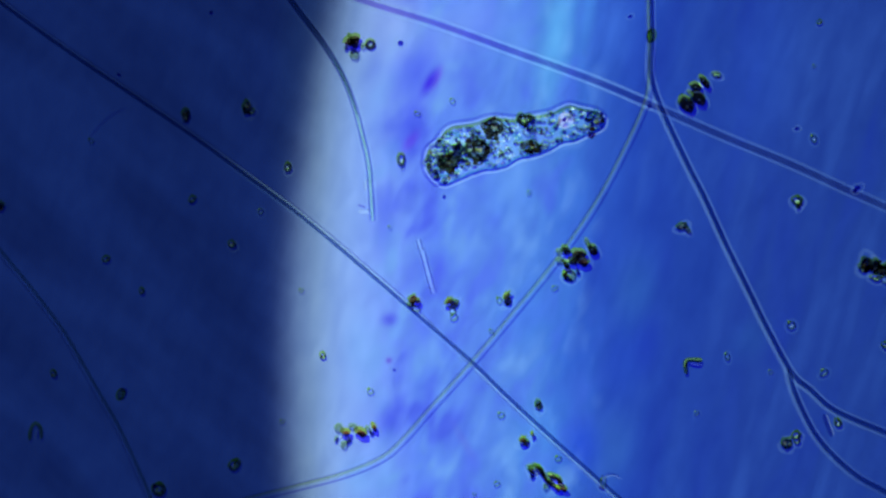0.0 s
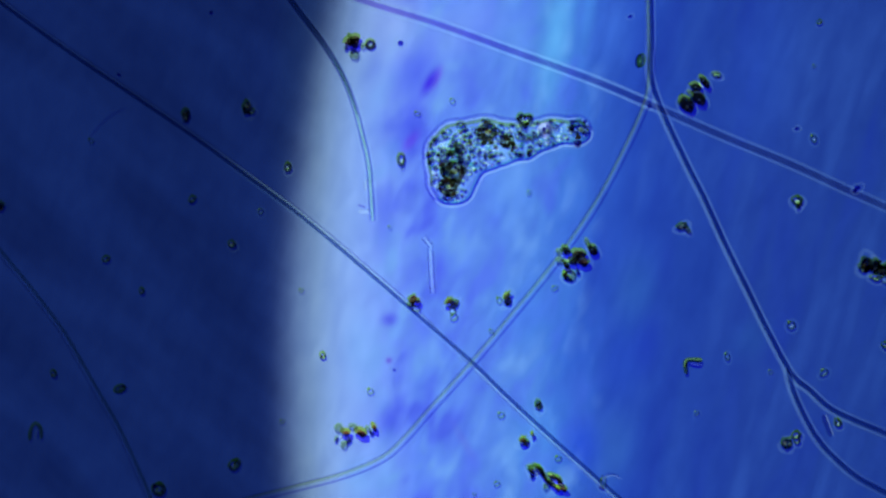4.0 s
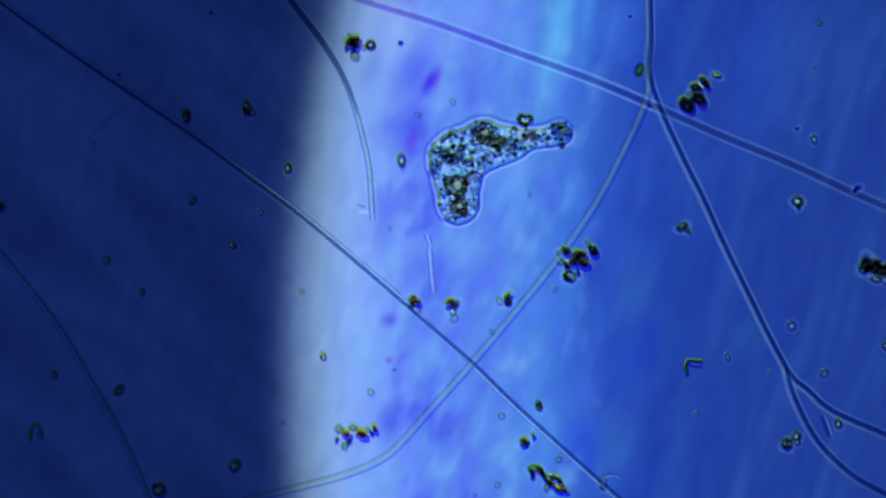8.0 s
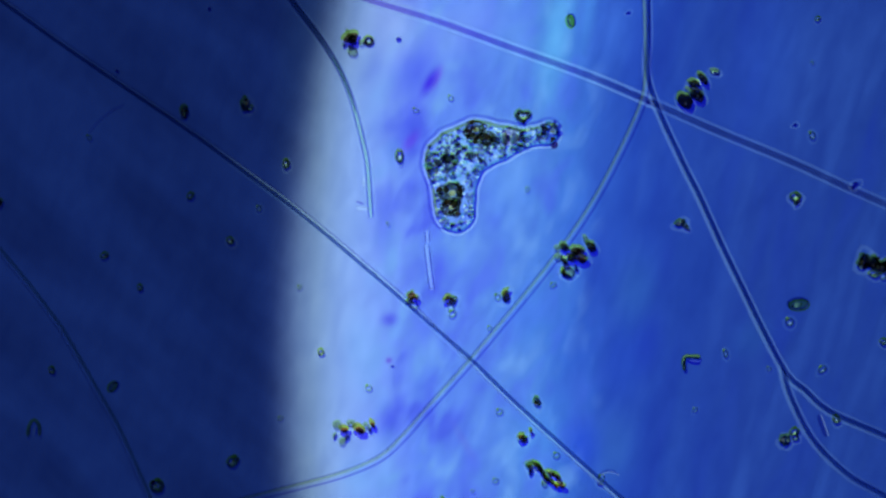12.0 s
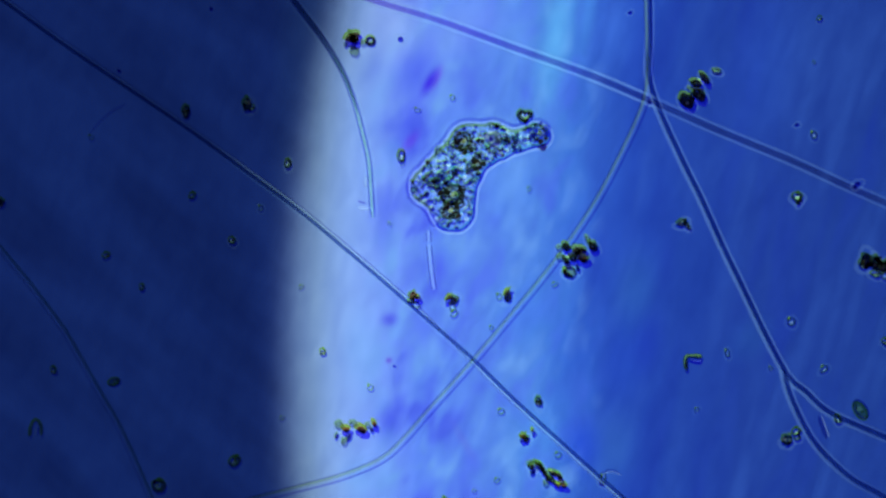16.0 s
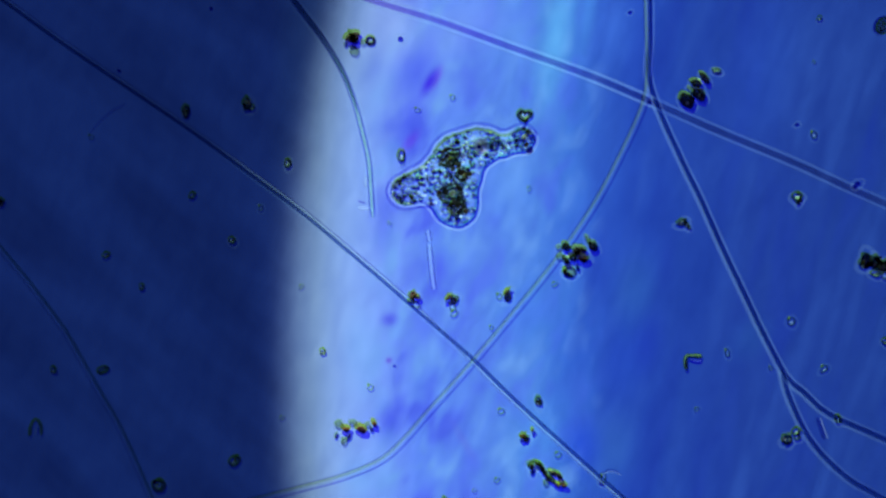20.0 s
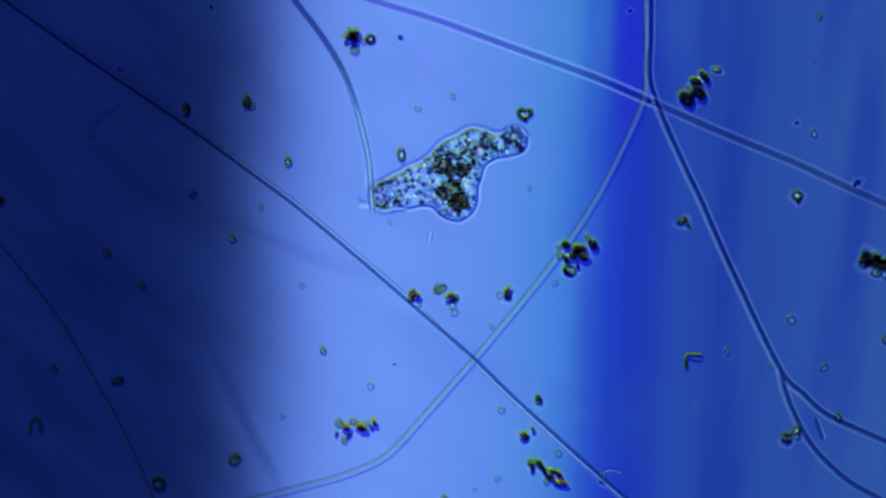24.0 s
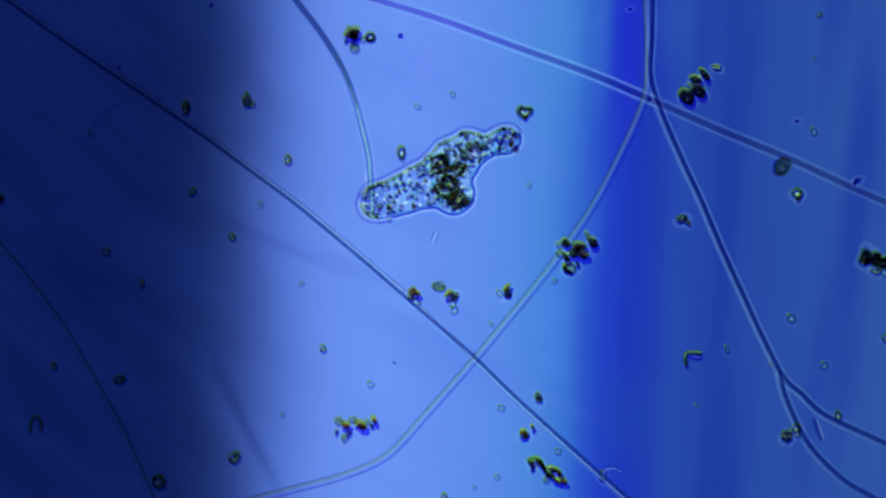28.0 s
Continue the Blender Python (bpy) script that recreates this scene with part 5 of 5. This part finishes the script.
def move_amoeba():
    times = list(range(29))
    centre = {t: (swelling(BACK, t)[0] + swelling(WAIST, t)[0]) / 2 for t in times}
    walk(amoeba, [(t, pose(*centre[t], 0)) for t in times])
    rings = {t: outline(t, len(MEMBRANE)) for t in times}
    for k, ob in enumerate(MEMBRANE):
        rows, last = [], None
        for t in times:
            x, y, a = rings[t][k]
            if last is not None:
                a = last + max(-85, min(85, (a - last + 180) % 360 - 180))
            last = a
            rows.append((t, pose(x - centre[t].x, y - centre[t].y, 0, 0, 0, a)))
        walk(ob, rows)
    bodies = {t: body_at(t) for t in times}
    for i, (ob, link, s, across, z, turn) in enumerate(GRANULES):
        rows = []
        for t in times:
            a, ra, b, rb = bodies[t][link]
            way = b - a
            side = Vector((-way.y, way.x)).normalized() if way.length > 1e-5 else Vector((0, 1))
            near = max(0.0, 1 - way.length / 0.055)
            side = Matrix.Rotation(2.399 * i * near, 2) @ side
            over = max(0.0, s - 1) * rb * 4 - max(0.0, -s) * ra * 3
            h = max(0.0, min(1.0, s))
            spine = a + way * h + (way.normalized() * over if way.length > 1e-5 else Vector((0, 0)))
            reach = side * across * (ra + (rb - ra) * h) * 1.10
            for _ in range(6):
                p = spine + reach
                if not across or depth(p, bodies[t]) < -0.0042:
                    break
                reach, spine = reach * 0.84, spine.lerp(a + way * h, 0.3)
            j = Vector((noise.noise(Vector((i * 3.7, t * 0.35, 0))), noise.noise(Vector((i * 3.7, t * 0.35, 9))))) * (0.003 if across else 0)
            p = p + j - centre[t]
            rows.append((t, pose(p.x, p.y, z, 0, 0, turn + (14 if i < len(speck_meshes) else 25) * noise.noise(Vector((i, t * 0.2, 4))))))
        walk(ob, rows)
    for ob, rows, z in ORGANS:
        made = []
        for t, x, y in rows:
            sx, sy = slip(t)
            c = (swelling(BACK, t)[0] + swelling(WAIST, t)[0]) / 2
            p = Vector(at(x - sx, y - sy)) - c
            made.append((t, pose(p.x, p.y, z, 0, 0, t * 2)))
        walk(ob, made)


def motions():
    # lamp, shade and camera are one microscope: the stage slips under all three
    # late on, the plate and its shade slide up to bring their second painted look into view
    look_swap = [(0, 0, 0), (21.5, 0, 0), (23.5, HIND, 0), (25, HIND, -0.05), (25.5, HIND, -0.45), (26.5, HIND, -0.3), (27, HIND, -0.12), (28, HIND, -0.15)]
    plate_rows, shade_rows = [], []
    for t in sorted({q[0] for q in SLIP} | {q[0] for q in look_swap}):
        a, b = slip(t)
        up, over = (float(np.interp(t, [q[0] for q in look_swap], [q[k] for q in look_swap])) for k in (1, 2))
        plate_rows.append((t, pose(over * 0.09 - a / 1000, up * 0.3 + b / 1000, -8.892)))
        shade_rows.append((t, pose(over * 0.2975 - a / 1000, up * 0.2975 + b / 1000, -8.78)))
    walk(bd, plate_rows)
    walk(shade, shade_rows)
    # the slack threads lag behind when the stage slips
    lag = [(0, 0, 0, 0), (8, -1, 0, -0.2), (12, -2, -5, -0.35), (17, -2, -8, -0.52), (24, 1, -10, -1.15), (28, 4, -12, -1.6)]
    walk(broad, [(t, pose(bx, by + b / 1000, 0, 0, 0, turn)) for t, b, turn in ((0, 0, 0), (9.5, 0, 0), (10, -2, -0.12), (10.5, 0, 0), (17, 0, 0), (24, -3, -0.08), (28, -3, -0.09))])
    slack = [(0, 0, 0, 0), (8, -2, 0, 0.06), (12, -4, -5, 0.1), (17, -4, -8, 0.16), (24, -6, -10, 0.24), (28, -6, -12, 0.28)]
    walk(forked, [(t, pose(fx + a / 1000, fy + b / 1000, 0, 0, 0, turn)) for t, a, b, turn in lag])
    cx, cy = curved_thread.location.x, curved_thread.location.y
    walk(curved_thread, [(t, pose(cx + a / 1000, cy + b / 1000, 0, 0, 0, turn)) for t, a, b, turn in slack])
    walk(rod, still_rows([(0, 768, 520, 13, 0), (1, 768, 520, 11, 0), (2, 767, 520, 7, 0), (3, 766, 520, 1, 0), (5.5, 767, 520, 2, 0), (7, 767, 520, 3, 0), (9, 768, 520, 4, 0),
                          (10, 768, 520, 6, 0), (12.5, 768, 520, 5, 0), (21.5, 768, 520, 3, 0), (22.5, 774, 518, -20, 60), (23.5, 777, 520, -35, 78), (27, 772, 519, -75, 78), (28, 774, 519, -80, 78)]))
    walk(tip, still_rows([(0, 745, 445, 12, 0), (1, 748, 443, 20, 0), (2, 755, 440, 28, 0), (3, 764, 438, 40, 0), (5.5, 763, 437, 35, 0), (7, 762, 436, 38, 0), (8, 762, 436, 18, 0), (9, 760, 436, 2, 0),
                          (12.5, 760, 436, 4, 0), (17, 759, 437, 2, 0), (21.5, 761, 436, 12, 0), (23.5, 759, 442, -4, 0), (27, 763, 442, -20, 0), (28, 765, 444, -22, 0)]))
    walk(round_cell, heading_rows([(0, 1149, 67, 265), (1, 1148, 74, 265), (2, 1144, 89, 265), (3, 1133, 98, 262), (5.5, 1127, 129, 260), (6, 1119, 134, 245), (7, 1129, 158, 280), (8, 1129, 127, 255), (8.5, 1136, 105, 225), (9, 1134, 117, 180), (9.5, 1102, 93, 125), (9.8, 1080, 79),
                                   (10, 1067, 64), (10.2, 1051, 67), (10.5, 1044, 87), (11, 1040, 107), (11.5, 1031, 105), (12, 1008, 41), (12.4, 1000, -40), (14, 990, -160), (28, 940, -300)], 0.03))
    walk(green, heading_rows([(0, 1720, 420), (9, 1640, 440), (9.5, 1515, 468), (9.8, 1500, 480), (10, 1475, 487), (10.2, 1460, 500), (10.5, 1454, 521), (11, 1444, 518, 220), (11.5, 1421, 536),
                              (12, 1408, 538), (12.5, 1410, 537), (13.5, 1470, 630, 290), (14.5, 1513, 715, 235), (15, 1525, 795, 165), (15.5, 1551, 771, 140), (16, 1517, 724, 125), (16.5, 1482, 685, 120), (17, 1473, 677, 115),
                              (17.5, 1443, 658), (18, 1419, 656, 178), (18.5, 1382, 697, 225), (19, 1336, 757, 262), (19.5, 1362, 860), (20, 1380, 960), (28, 1420, 1200)], 0.02))
    walk(blue_cell, heading_rows([(0, 1720, -60), (19, 1640, 0), (20, 1557, 48), (20.5, 1556, 110), (21, 1610, 150), (22.5, 1650, 110), (24, 1590, 66), (24.5, 1538, 46), (25, 1465, 18), (25.5, 1444, 12),
                                  (26, 1436, 80), (26.5, 1434, 126), (27, 1418, 210), (27.5, 1414, 236), (28, 1380, 296)], 0.012))
    walk(newcomer, still_rows([(0, 690, 985, 60, 0), (21, 690, 985, 60, 0), (22.3, 740, 760, 50, 0), (23.5, 779, 522, 40, 0), (24.5, 778, 521, 20, 0), (25, 777, 521, 0, 0), (26.5, 773, 521, -25, 0), (27, 771, 521, -30, 0), (28, 777, 521, -10, 0)], 0.012))
    walk(small_cell, still_rows([(0, 217, 697, 70, 0), (2, 217, 690, 60, 0), (5.5, 213, 688, 10, 0), (8, 212, 690, 60, 0), (10, 204, 684, 50, 0), (11, 209, 688, 75, 0), (12.5, 204, 690, 40, 0),
                                 (14.5, 206, 684, 30, 0), (17, 201, 680, 0, 0), (18.5, 193, 664, -30, 0), (20, 185, 662, 20, 0), (21.5, 187, 681, 70, 0), (24, 210, 684, 20, 0), (26, 218, 684, -20, 0), (28, 214, 685, 10, 0)], 0.004))
    move_amoeba()


motions()
